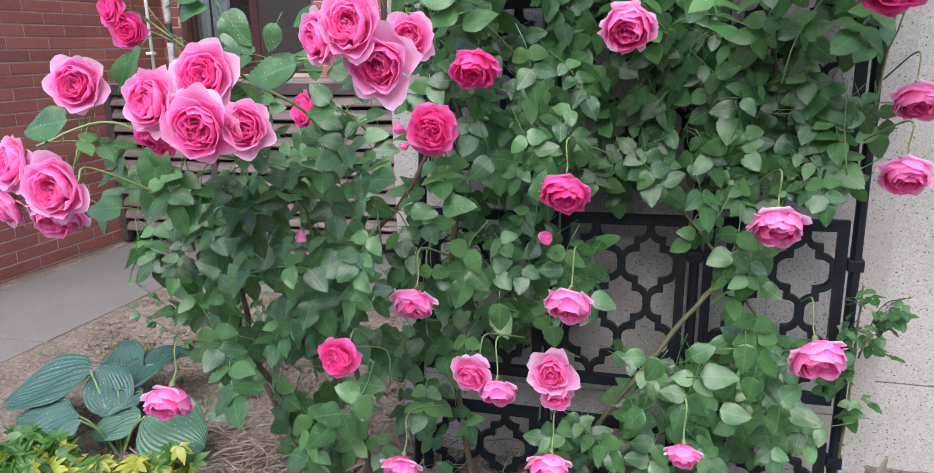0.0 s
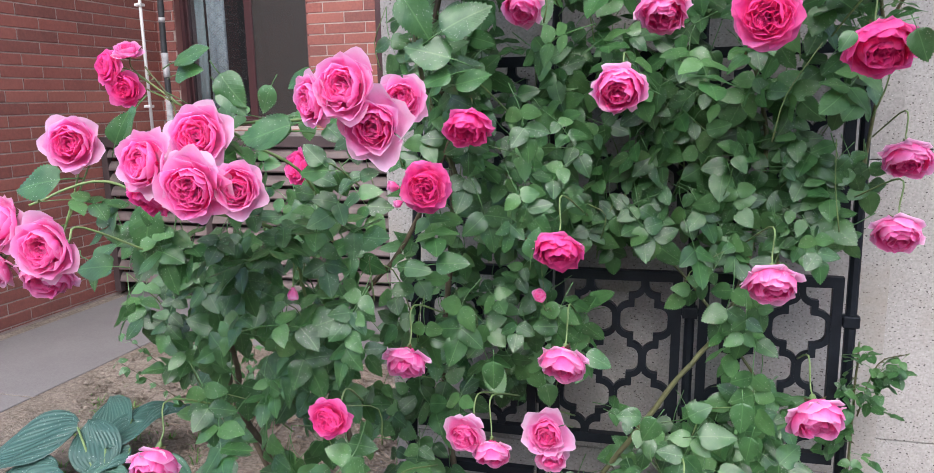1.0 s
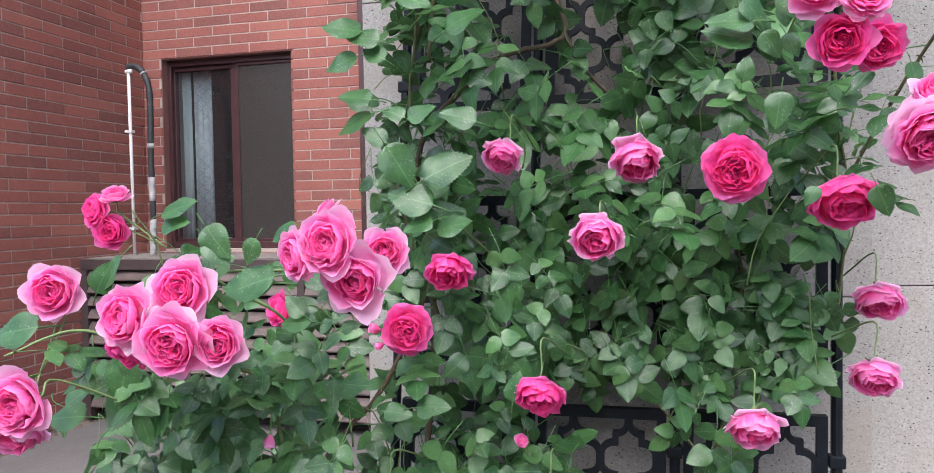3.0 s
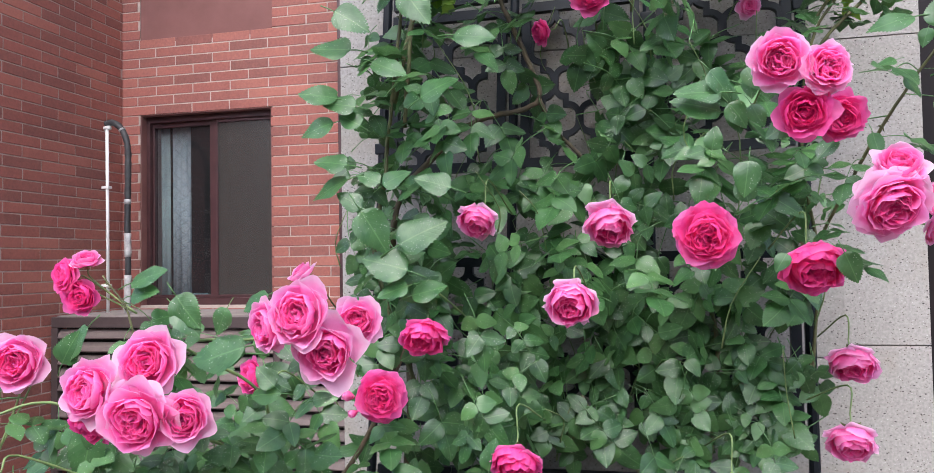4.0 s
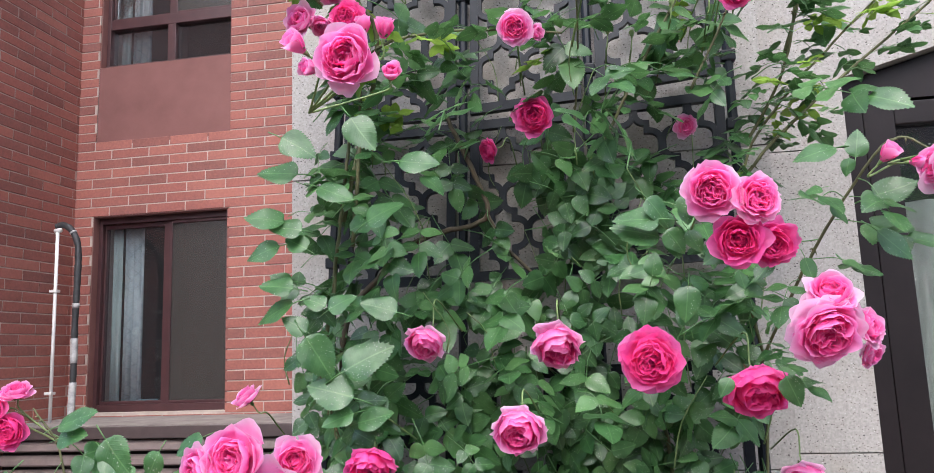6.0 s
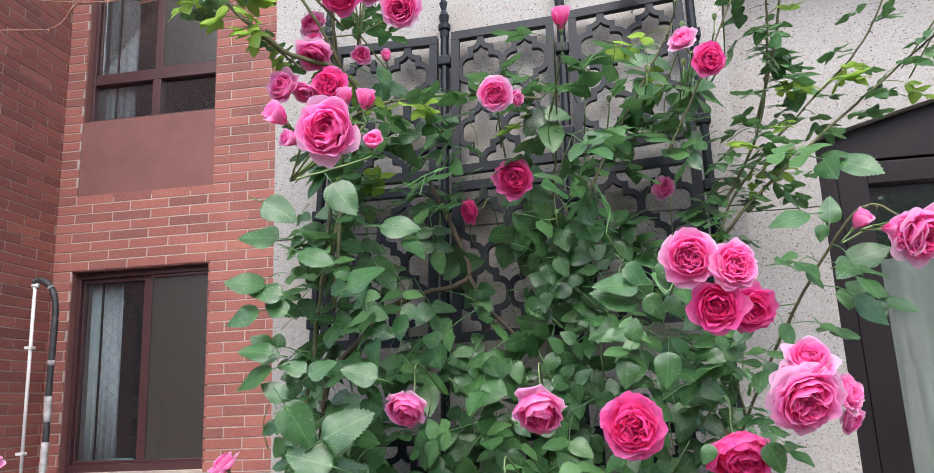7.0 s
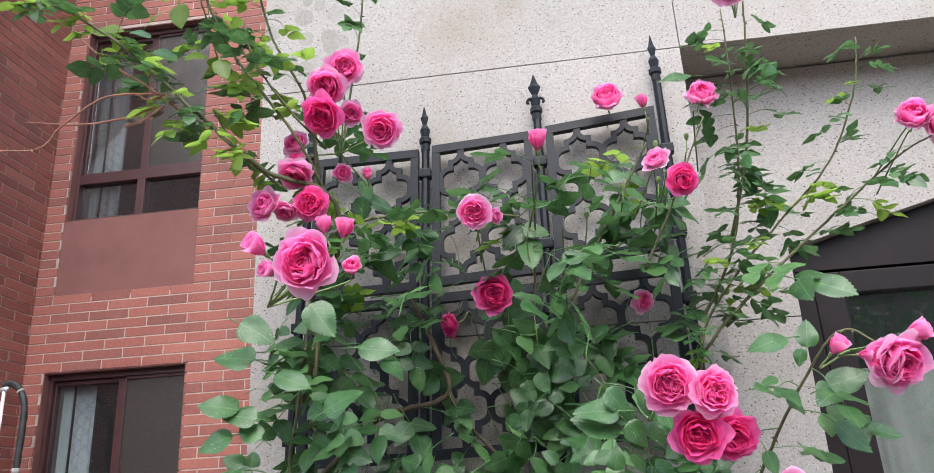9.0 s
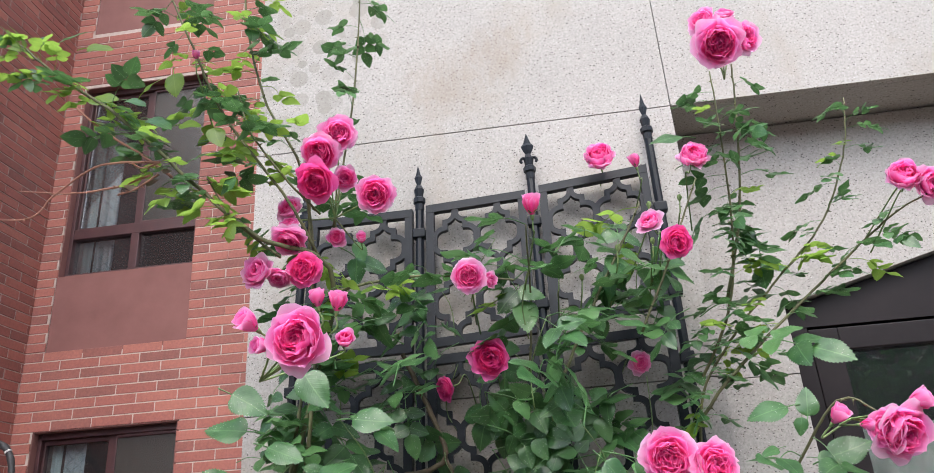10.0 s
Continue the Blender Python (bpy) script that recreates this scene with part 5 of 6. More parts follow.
climber.shoot([(0.02, 1.70, 1.63), (0.06, 1.65, 1.93), (0.06, 1.60, 2.17), (0.07, 1.56, 2.30), (0.08, 1.52, 2.39)], 0.005, 0.003, every=0.05)
climber.shoot([(0.04, 1.66, 2.02), (0.13, 1.62, 2.08), (0.30, 1.68, 2.12), (0.53, 1.66, 2.08)], 0.004, 0.0025, every=0.04, young_lit=0.2)
climber.shoot([(0.61, 1.80, 1.86), (0.72, 1.80, 2.06), (0.81, 1.80, 2.21), (0.86, 1.80, 2.30)], 0.004, 0.0025, every=0.05, young_lit=0.12)
climber.shoot([(0.54, 1.84, 1.90), (0.56, 1.76, 2.05), (0.57, 1.60, 2.19)], 0.003, 0.002, every=0.06, young_lit=0.2)
climber.shoot([(0.81, 1.75, 1.95), (0.89, 1.70, 2.10), (0.98, 1.67, 2.29)], 0.003, 0.002, every=0.05, young_lit=0.15)
right_rose.shoot([(0.93, 1.99, -0.06), (0.94, 1.99, 0.50), (0.94, 1.99, 1.00), (0.95, 1.93, 1.30), (0.91, 1.86, 1.54), (0.93, 1.84, 1.79), (1.03, 1.82, 1.94), (1.14, 1.81, 2.05), (1.29, 1.80, 2.20), (1.38, 1.79, 2.38), (1.41, 1.78, 2.52)], 0.005, 0.0018, every=0.028, start=0.5, young_lit=0.18, size=0.66)
right_rose.shoot([(0.89, 1.83, 1.71), (0.98, 1.80, 1.82), (1.13, 1.79, 1.95), (1.31, 1.78, 2.09), (1.41, 1.70, 2.16), (1.49, 1.66, 2.19)], 0.0045, 0.0018, every=0.026, young_lit=0.18, size=0.68)
right_rose.shoot([(0.94, 1.85, 1.84), (1.03, 1.83, 2.00), (1.07, 1.80, 2.18), (1.08, 1.76, 2.39), (1.08, 1.72, 2.61)], 0.004, 0.0018, every=0.022, young_lit=0.15, size=0.74)
right_rose.shoot([(1.04, 1.85, 2.04), (1.10, 1.80, 2.25), (1.13, 1.76, 2.48), (1.14, 1.73, 2.63)], 0.004, 0.0022, every=0.032, young_lit=0.1, size=0.74)
right_rose.shoot([(0.86, 1.72, 1.25), (0.92, 1.60, 1.42), (0.98, 1.50, 1.56), (1.05, 1.42, 1.68), (1.09, 1.38, 1.71), (1.14, 1.34, 1.66)], 0.0036, 0.0018, every=0.045)
right_rose.shoot([(0.94, 1.95, 0.12), (0.95, 1.95, 0.30), (0.95, 1.94, 0.51), (0.95, 1.93, 0.64)], 0.004, 0.0022, every=0.022, start=0.35, size=0.65)
right_rose.shoot([(0.96, 1.94, 0.45), (0.99, 1.92, 0.59), (1.05, 1.90, 0.63)], 0.002, 0.001, every=0.016, size=0.5)
bush.shoot([(-0.30, 1.50, -0.06), (-0.28, 1.50, 0.25), (-0.37, 1.50, 0.40), (-0.41, 1.45, 0.52), (-0.42, 1.45, 0.64), (-0.42, 1.40, 0.85)], 0.009, 0.006, every=0.1, mat=BARK, start=0.3)
bush.shoot([(-0.36, 1.70, -0.06), (-0.59, 1.70, 0.41), (-0.60, 1.68, 0.56), (-0.55, 1.50, 0.83), (-0.44, 1.35, 0.96)], 0.008, 0.004, every=0.08, mat=BARK, start=0.3)
bush.shoot([(-0.20, 1.60, -0.06), (-0.22, 1.60, 0.41), (-0.28, 1.60, 0.60), (-0.17, 1.60, 0.78), (-0.06, 1.60, 0.91), (0.10, 1.60, 1.25)], 0.008, 0.005, every=0.07, mat=BARK, start=0.2)
bush.shoot([(-0.20, 1.40, 0.80), (-0.20, 1.30, 0.98), (-0.32, 1.15, 1.05), (-0.40, 1.08, 1.10), (-0.47, 1.00, 1.07)], 0.0036, 0.002, every=0.028, mat=STEM, size=0.95)
bush.shoot([(-0.15, 1.40, 0.95), (-0.14, 1.30, 1.09), (-0.22, 1.20, 1.18), (-0.01, 1.15, 1.20), (0.05, 1.20, 1.23)], 0.0032, 0.002, every=0.025, mat=STEM, size=0.95)
bush.shoot([(-0.30, 1.45, 0.95), (-0.46, 1.42, 1.12), (-0.49, 1.40, 1.23), (-0.53, 1.38, 1.30)], 0.003, 0.0018, every=0.07)
# raised shares of the yellow-green leaf here paint light shining through
climber.shoot([(-0.02, 1.75, 1.70), (0.11, 1.62, 2.11), (-0.02, 1.48, 2.18), (-0.14, 1.42, 2.29), (-0.31, 1.36, 2.46), (-0.43, 1.33, 2.55), (-0.54, 1.30, 2.65)], 0.0065, 0.0025, every=0.015, mat=CANE, young_lit=0.6, size=0.74, start=0.15)
climber.shoot([(0.09, 1.60, 2.15), (0.04, 1.50, 2.27), (-0.10, 1.45, 2.48), (-0.15, 1.38, 2.62), (-0.21, 1.36, 2.77), (-0.26, 1.36, 2.94)], 0.004, 0.002, every=0.016, mat=CANE, young_lit=0.52, size=0.72)
climber.shoot([(0.07, 1.60, 2.18), (0.05, 1.55, 2.38), (-0.03, 1.50, 2.56), (-0.09, 1.50, 2.83), (-0.09, 1.50, 3.02)], 0.004, 0.002, every=0.017, mat=CANE, young_lit=0.36, size=0.72)
climber.shoot([(0.10, 1.65, 2.26), (0.15, 1.65, 2.60), (0.17, 1.65, 2.88), (0.17, 1.65, 3.07)], 0.003, 0.0018, every=0.04, size=0.8)
climber.shoot([(0.10, 1.55, 2.25), (0.03, 1.48, 2.33), (-0.04, 1.45, 2.44), (-0.07, 1.44, 2.55)], 0.003, 0.0016, every=0.03, young_lit=0.2, size=0.7)
climber.shoot([(0.02, 1.52, 2.14), (-0.06, 1.46, 2.21), (-0.12, 1.42, 2.31)], 0.003, 0.0016, every=0.03, young_lit=0.3, size=0.7)
climber.cane([(-0.19, 1.40, 2.31), (-0.26, 1.40, 2.37), (-0.34, 1.40, 2.43), (-0.41, 1.40, 2.49), (-0.46, 1.40, 2.54)], 0.0034, 0.0022, DRY, 10, 8, 'dry_twig')
climber.cane([(-0.21, 1.38, 2.34), (-0.35, 1.38, 2.35), (-0.45, 1.38, 2.29), (-0.50, 1.38, 2.24), (-0.63, 1.38, 2.25)], 0.0028, 0.0016, DRY, 6, 8, 'dry_twig')
climber.cane([(-0.23, 1.38, 2.31), (-0.31, 1.38, 2.29), (-0.42, 1.38, 2.29), (-0.54, 1.38, 2.31)], 0.0028, 0.0016, DRY, 6, 8, 'dry_twig')
climber.cane([(-0.21, 1.38, 2.31), (-0.26, 1.38, 2.28), (-0.30, 1.38, 2.27)], 0.0028, 0.0016, DRY, 6, 8, 'dry_twig')
climber.cane([(-0.21, 1.38, 2.34), (-0.25, 1.38, 2.33), (-0.28, 1.38, 2.35)], 0.0028, 0.0016, DRY, 6, 8, 'dry_twig')

for at, tilt in (((-0.27, 1.385, 2.335), 30), ((-0.24, 1.38, 2.29), -50), ((-0.255, 1.38, 2.28), 80), ((-0.205, 1.385, 2.325), 140)):
    dv, df, du = leaflet(0.026, 0.015, 0.6, 0.5, 0.3, random.Random(tilt), 6)
    attach("dry_leaf", mesh("dry_leaf", dv, df, STRAW, du, True), climber.ob, pose(*at, 60, tilt, tilt * 2), "curled dry tan leaf")

# ---- blooms ----
rose(bush, (-0.454, 1.081, 1.163), 0.098, "cup", (0.35, -1, 0.05), 0.5)
rose(bush, (-0.451, 1.120, 1.147), 0.022, "bud", (0.5, -0.4, 0.6), 0.5)
rose(bush, (-0.208, 0.949, 1.144), 0.092, "cup", (-0.1, -1, 0.1), 0.5)
rose(bush, (-0.154, 1.007, 1.177), 0.100, "cup", (0.25, -1, 0.25), 0.5)
rose(bush, (-0.129, 0.946, 1.108), 0.110, "open", (0.15, -1, -0.25), 0.5)
rose(bush, (-0.076, 0.978, 1.105), 0.075, "half", (0.35, -1, 0.0), 0.5)
rose(bush, (-0.241, 1.000, 1.089), 0.070, "globe", (-0.2, -0.75, -0.68), 0.5, True)
rose(bush, (-0.359, 0.910, 1.021), 0.105, "cup", (0.15, -1, 0.0), 0.5)
rose(bush, (-0.455, 0.930, 1.052), 0.090, "cup", (-0.2, -1, 0.35), 0.5)
rose(bush, (-0.401, 0.950, 0.970), 0.090, "globe", (0.2, -0.75, -0.68), 0.5)
rose(bush, (-0.470, 0.920, 0.987), 0.085, "cup", (-0.2, -0.8, -0.5), 0.5)
rose(bush, (-0.227, 1.433, 1.090), 0.080, "cup", (-0.5, -0.7, 0.15), 0.5, True)
rose(bush, (0.009, 1.052, 1.225), 0.082, "cup", (-0.6, -1, -0.1), 0.5)
rose(bush, (0.066, 1.042, 1.244), 0.105, "cup", (-0.05, -1, 0.15), 0.5)
rose(bush, (0.111, 1.156, 1.227), 0.078, "cup", (0.3, -1, 0.1), 0.5)
rose(bush, (0.096, 1.072, 1.188), 0.095, "half", (0.1, -1, -0.1), 0.5)
rose(climber, (0.122, 1.487, 1.168), 0.100, "globe", (0.05, -0.75, -0.68), 1.0, True)
rose(bush, (-0.613, 1.364, 1.302), 0.078, "open", (-0.35, -1, 0.1), 0.5, True)
rose(bush, (-0.580, 1.374, 1.257), 0.078, "cup", (0.15, -1, -0.15), 0.5, True)
rose(bush, (-0.570, 1.380, 1.335), 0.062, "cup", (0.2, -0.5, 0.8), 0.5)
rose(climber, (0.035, 1.467, 1.049), 0.108, "open", (0.15, -1, -0.05), 0.5, True)
rose(bush, (-0.032, 1.470, 1.050), 0.026, "bud", (-0.8, -0.5, 0.2), 0.5)
rose(bush, (-0.022, 1.470, 1.016), 0.020, "bud", (-0.6, -0.6, -0.3), 0.5)
rose(climber, (0.418, 1.431, 1.236), 0.100, "globe", (-0.05, -0.9, -0.4), 1.0)
rose(climber, (0.306, 1.467, 0.931), 0.100, "globe", (0.05, -0.75, -0.68), 1.2, True)
rose(climber, (0.711, 1.601, 0.852), 0.112, "globe", (-0.05, -0.75, -0.68), 1.2)
rose(climber, (0.985, 1.812, 1.082), 0.105, "globe", (-0.1, -0.75, -0.68), 1.2)
rose(climber, (0.937, 1.640, 0.954), 0.100, "globe", (-0.15, -0.75, -0.68), 1.2)
rose(climber, (0.018, 1.379, 0.711), 0.095, "globe", (0.1, -0.75, -0.68), 1.2)
rose(climber, (0.320, 1.445, 0.710), 0.100, "globe", (0, -0.75, -0.68), 1.2)
rose(bush, (-0.058, 1.178, 0.669), 0.082, "open", (0, -1, -0.15), 0.5, True)
rose(climber, (0.133, 1.380, 0.566), 0.088, "open", (-0.1, -1, -0.25), 1.2)
rose(climber, (0.185, 1.400, 0.527), 0.080, "globe", (0.2, -0.75, -0.68), 1.2)
rose(climber, (0.294, 1.400, 0.578), 0.085, "half", (-0.1, -1, 0.1), 0.5)
rose(climber, (0.304, 1.410, 0.523), 0.070, "cup", (0.2, -1, -0.3), 0.5)
rose(climber, (0.810, 1.602, 0.577), 0.120, "globe", (0.1, -0.75, -0.68), 1.2)
rose(climber, (0.553, 1.450, 0.407), 0.075, "globe", (0, -0.75, -0.68), 1.2)
rose(climber, (-0.014, 1.350, 0.353), 0.085, "globe", (0.05, -0.75, -0.68), 1.2)
rose(climber, (0.291, 1.400, 0.372), 0.090, "globe", (0, -0.75, -0.68), 1.2)
rose(bush, (-0.412, 1.150, 0.556), 0.098, "globe", (0.15, -0.75, -0.68), 1.2)
rose(climber, (0.265, 1.498, 0.827), 0.032, "bud", (-0.1, -0.5, 0.6), 0.5)
rose(bush, (-0.180, 1.300, 0.862), 0.026, "bud", (0, -0.2, -1), 1.0)
rose(climber, (0.218, 1.576, 1.400), 0.090, "globe", (-0.1, -0.75, -0.68), 1.2)
rose(climber, (0.487, 1.594, 1.383), 0.110, "globe", (0, -0.75, -0.68), 1.2)
rose(climber, (0.659, 1.430, 1.352), 0.118, "open", (-0.05, -1, -0.15), 0.5, True)
rose(climber, (0.841, 1.466, 1.296), 0.118, "globe", (0, -0.75, -0.68), 1.2, True)
rose(climber, (0.771, 1.319, 1.630), 0.100, "open", (-0.1, -1, -0.15), 0.5)
rose(climber, (0.844, 1.327, 1.614), 0.088, "open", (0.25, -1, 0.05), 0.5)
rose(climber, (0.811, 1.351, 1.548), 0.095, "cup", (-0.05, -1, -0.3), 0.5, True)
rose(climber, (0.877, 1.400, 1.544), 0.090, "cup", (0.25, -1, -0.35), 0.5, True)
rose(climber, (0.938, 1.314, 1.455), 0.075, "half", (0.0, -0.6, 0.5), 0.5)
rose(climber, (0.925, 1.307, 1.387), 0.120, "open", (0.1, -0.85, -0.55), 0.5)
rose(climber, (0.998, 1.350, 1.398), 0.060, "half", (0.6, -0.8, 0.1), 0.5)
rose(climber, (1.014, 1.400, 1.353), 0.055, "cup", (0.6, -0.7, -0.5), 0.5)
rose(climber, (0.919, 1.360, 1.416), 0.080, "cup", (-0.6, -0.7, 0.1), 0.5)
rose(climber, (0.450, 1.774, 1.930), 0.100, "cup", (0, -0.9, -0.35), 0.5, True)
rose(climber, (0.313, 1.930, 1.895), 0.070, "cup", (-0.6, -0.5, -0.3), 0.5, True)
rose(bush, (-0.223, 1.658, 1.299), 0.065, "half", (-0.5, -0.4, 0.8), 0.5)
rose(climber, (0.229, 1.059, 1.816), 0.105, "cup", (-0.05, -1, -0.15), 0.5)
rose(climber, (0.142, 1.083, 1.857), 0.040, "bud", (-0.4, -0.7, 0.4), 0.5)
rose(climber, (0.158, 1.100, 1.823), 0.032, "bud", (-0.5, -0.9, 0), 0.5)
rose(climber, (0.260, 1.166, 1.904), 0.036, "bud", (0.25, -0.3, 1), 0.5)
rose(climber, (0.222, 1.170, 1.915), 0.032, "bud", (-0.1, -0.3, 1), 0.5)
rose(climber, (0.247, 1.250, 1.862), 0.038, "bud", (0.3, -0.7, 0.2), 0.5)
rose(climber, (0.201, 1.150, 1.871), 0.035, "bud", (0, -0.6, 0.5), 0.5)
rose(climber, (-0.032, 1.513, 2.110), 0.072, "half", (-0.2, -1, 0), 0.5)
rose(climber, (0.072, 1.523, 2.108), 0.082, "open", (0, -1, -0.25), 0.5, True)
rose(climber, (0.033, 1.527, 2.180), 0.085, "open", (0, -0.5, -0.9), 0.5)
rose(climber, (0.017, 1.565, 2.283), 0.062, "half", (-0.2, -1, 0.2), 0.5)
rose(climber, (0.027, 1.550, 2.236), 0.050, "cup", (0, -0.7, 0.5), 0.5)
rose(climber, (0.014, 1.530, 2.096), 0.060, "cup", (0, -0.6, -0.8), 0.5)
rose(climber, (0.119, 1.476, 2.370), 0.095, "open", (-0.05, -0.8, -0.55), 0.5)
rose(climber, (0.109, 1.489, 2.304), 0.100, "cup", (-0.05, -0.75, -0.6), 0.5, True)
rose(climber, (0.164, 1.476, 2.417), 0.088, "open", (0.15, -0.7, -0.2), 0.5)
rose(climber, (0.237, 1.525, 2.272), 0.092, "open", (0.05, -1, -0.45), 0.5)
rose(climber, (0.157, 1.560, 2.342), 0.060, "cup", (0.3, -0.8, -0.2), 0.5)
rose(climber, (0.118, 1.620, 2.218), 0.050, "cup", (0.2, -0.8, -0.2), 0.5)
rose(climber, (0.171, 1.650, 2.221), 0.030, "bud", (0.2, -0.8, 0.2), 0.5)
rose(climber, (0.429, 1.610, 2.083), 0.082, "open", (0.05, -1, -0.3), 0.5)
rose(climber, (0.476, 1.640, 2.079), 0.040, "half", (0.7, -0.6, 0), 0.5)
rose(climber, (0.795, 1.985, 2.544), 0.095, "globe", (-0.1, -0.85, 0.3), 0.5)
rose(climber, (0.885, 1.930, 2.485), 0.040, "bud", (-0.15, -0.2, 1), 0.5)
rose(right_rose, (0.987, 1.673, 2.351), 0.078, "globe", (0.1, -0.85, 0.3), 0.5)
rose(climber, (0.903, 1.625, 2.117), 0.078, "open", (0.2, -0.8, -0.3), 0.5, True)
rose(climber, (0.855, 1.660, 2.190), 0.058, "half", (-0.3, -0.6, 0.3), 0.5)
rose(climber, (0.589, 1.540, 2.210), 0.050, "bud", (0.05, -0.5, 1), 0.5)
rose(climber, (0.816, 1.930, 1.917), 0.060, "cup", (0.3, -0.8, -0.2), 0.5)
rose(right_rose, (1.148, 1.339, 1.641), 0.100, "cup", (0.25, -0.85, -0.5), 0.5)
rose(right_rose, (1.123, 1.340, 1.650), 0.075, "cup", (-0.8, -0.6, 0), 0.5)
rose(right_rose, (1.064, 1.368, 1.682), 0.036, "bud", (0.5, -0.5, 0.6), 0.5)
rose(right_rose, (1.182, 1.334, 1.690), 0.042, "bud", (0.8, -0.5, 0.2), 0.5)
rose(right_rose, (1.104, 1.360, 1.662), 0.028, "bud", (0.7, -0.5, -0.1), 0.5)
rose(right_rose, (1.430, 1.655, 2.232), 0.080, "globe", (-0.2, -0.85, 0.3), 0.5)
rose(right_rose, (1.484, 1.660, 2.205), 0.085, "cup", (0.3, -0.8, -0.3), 0.5)
rose(right_rose, (1.112, 1.700, 2.681), 0.135, "open", (-0.05, -0.75, -0.6), 0.5)
rose(right_rose, (1.089, 1.720, 2.773), 0.085, "cup", (-0.5, -0.7, 0.1), 0.5)
rose(right_rose, (1.193, 1.730, 2.709), 0.095, "cup", (0.5, -0.8, -0.2), 0.5)
rose(right_rose, (1.156, 1.740, 2.801), 0.060, "cup", (0.1, -0.6, 0.6), 0.5)
rose(bush, (-0.138, 1.360, 2.599), 0.022, "bud", (0.1, -0.4, 0.8), 0.5)
rose(climber, (0.783, 1.750, 2.164), 0.017, "tight", (0.1, -0.2, 1), 0.5)
rose(climber, (0.874, 1.750, 2.268), 0.017, "tight", (0.1, -0.2, 1), 0.5)
rose(climber, (0.634, 1.750, 2.110), 0.017, "tight", (0.1, -0.2, 1), 0.5)
rose(climber, (0.689, 1.750, 2.098), 0.017, "tight", (0.1, -0.2, 1), 0.5)
rose(climber, (0.869, 1.750, 2.172), 0.017, "tight", (0.1, -0.2, 1), 0.5)
rose(right_rose, (0.951, 1.750, 2.278), 0.017, "tight", (0.1, -0.2, 1), 0.5)

climber.finish(lambda p: p.y < 1.68 and 0.5 < p.z < 2.3)
bush.finish(lambda p: p.y < 1.45)
right_rose.finish(lambda p: True)


# ---- ground plants and litter ----
def hosta_leaf(long, wide, curl, rng):
    """A broad ribbed blade from the origin along +y, with a thick edge."""
    v, f, uv = [], [], []
    n, m = 12, 14
    for j in range(n + 1):
        s = j / n
        w = 0.5 * wide * math.sin(math.pi * min(1, s * 0.985 + 0.015) ** 0.78) ** 0.62
        for i in range(m + 1):
            q = 2 * i / m - 1
            rib = 0.0035 * math.cos(q * m * math.pi / 2) * (1 - s) ** 0.4
            v.append((w * q, s * long, 0.16 * w * abs(q) ** 1.3 * (1 - 0.4 * s) - curl * long * s * s + rib + 0.006 * math.sin(9 * s + 4 * q)))
            uv.append((0.5 + 0.5 * q, s))
    for j in range(n):
        for i in range(m):
            a = j * (m + 1) + i
            f.append([a, a + 1, a + m + 2, a + m + 1])
    return mesh("leaf", v, f, HOSTA, uv, True)


hosta = thing("hosta", (-1.17, 1.78, -0.03), "hosta with broad ribbed blue-green leaves", "hosta plant")
rng = random.Random(21)
for base, tip, wide in (
        ((-1.32, 1.88, 0.20), (-1.59, 1.78, 0.13), 0.17),
        ((-1.20, 1.86, 0.15), (-1.23, 2.16, 0.20), 0.13),
        ((-1.19, 1.68, 0.14), (-1.37, 1.58, 0.05), 0.15),
        ((-1.01, 1.75, 0.14), (-0.84, 1.77, 0.06), 0.17),
        ((-1.18, 1.82, 0.10), (-1.29, 1.89, 0.22), 0.13),
        ((-1.14, 1.90, 0.14), (-1.21, 1.79, 0.11), 0.08),
        ((-1.08, 1.81, 0.10), (-1.22, 1.74, 0.07), 0.10),
        ((-1.24, 1.95, 0.14), (-1.47, 2.18, 0.18), 0.12),
        ((-1.24, 2.03, 0.17), (-1.19, 2.26, 0.16), 0.10),
        ((-1.29, 1.75, 0.12), (-1.48, 1.71, 0.10), 0.10)):
    d = Vector(tip) - Vector(base)
    y = d.normalized()
    n = Vector((rng.uniform(-0.2, 0.2), -0.5 + rng.uniform(-0.15, 0.15), 0.85))
    n = (n - y * n.dot(y)).normalized()
    m = Matrix.Translation(base) @ Matrix((y.cross(n), y, n)).transposed().to_4x4()
    attach("leaf", hosta_leaf(d.length * 1.08, wide * 1.28, rng.uniform(0.05, 0.16), rng), hosta, m)
    foot, b = Vector((-1.13, 1.76, -0.03)), Vector(base)
    attach("leaf_stalk", mesh("leaf_stalk", *tube(spline([tuple(foot), tuple((foot + b) / 2 + Vector((0, 0, 0.03))), base], 5), 0.005, 0.0035, 6), STEM, smooth=True), hosta)

# lobed lime leaves
def lobed_leaf(seed):
    rng = random.Random(seed)
    parts = []
    for yaw, k in ((0, 1.0), (42, 0.85), (-42, 0.85), (88, 0.6), (-88, 0.6)):
        v, f, u = leaflet(0.058 * k, 0.025 * k, 0.2, 0.15, rng.random(), rng, 6)
        parts.append((pose(0, 0, 0, rng.uniform(-12, 6), 0, yaw), v, f, u))
    return parts


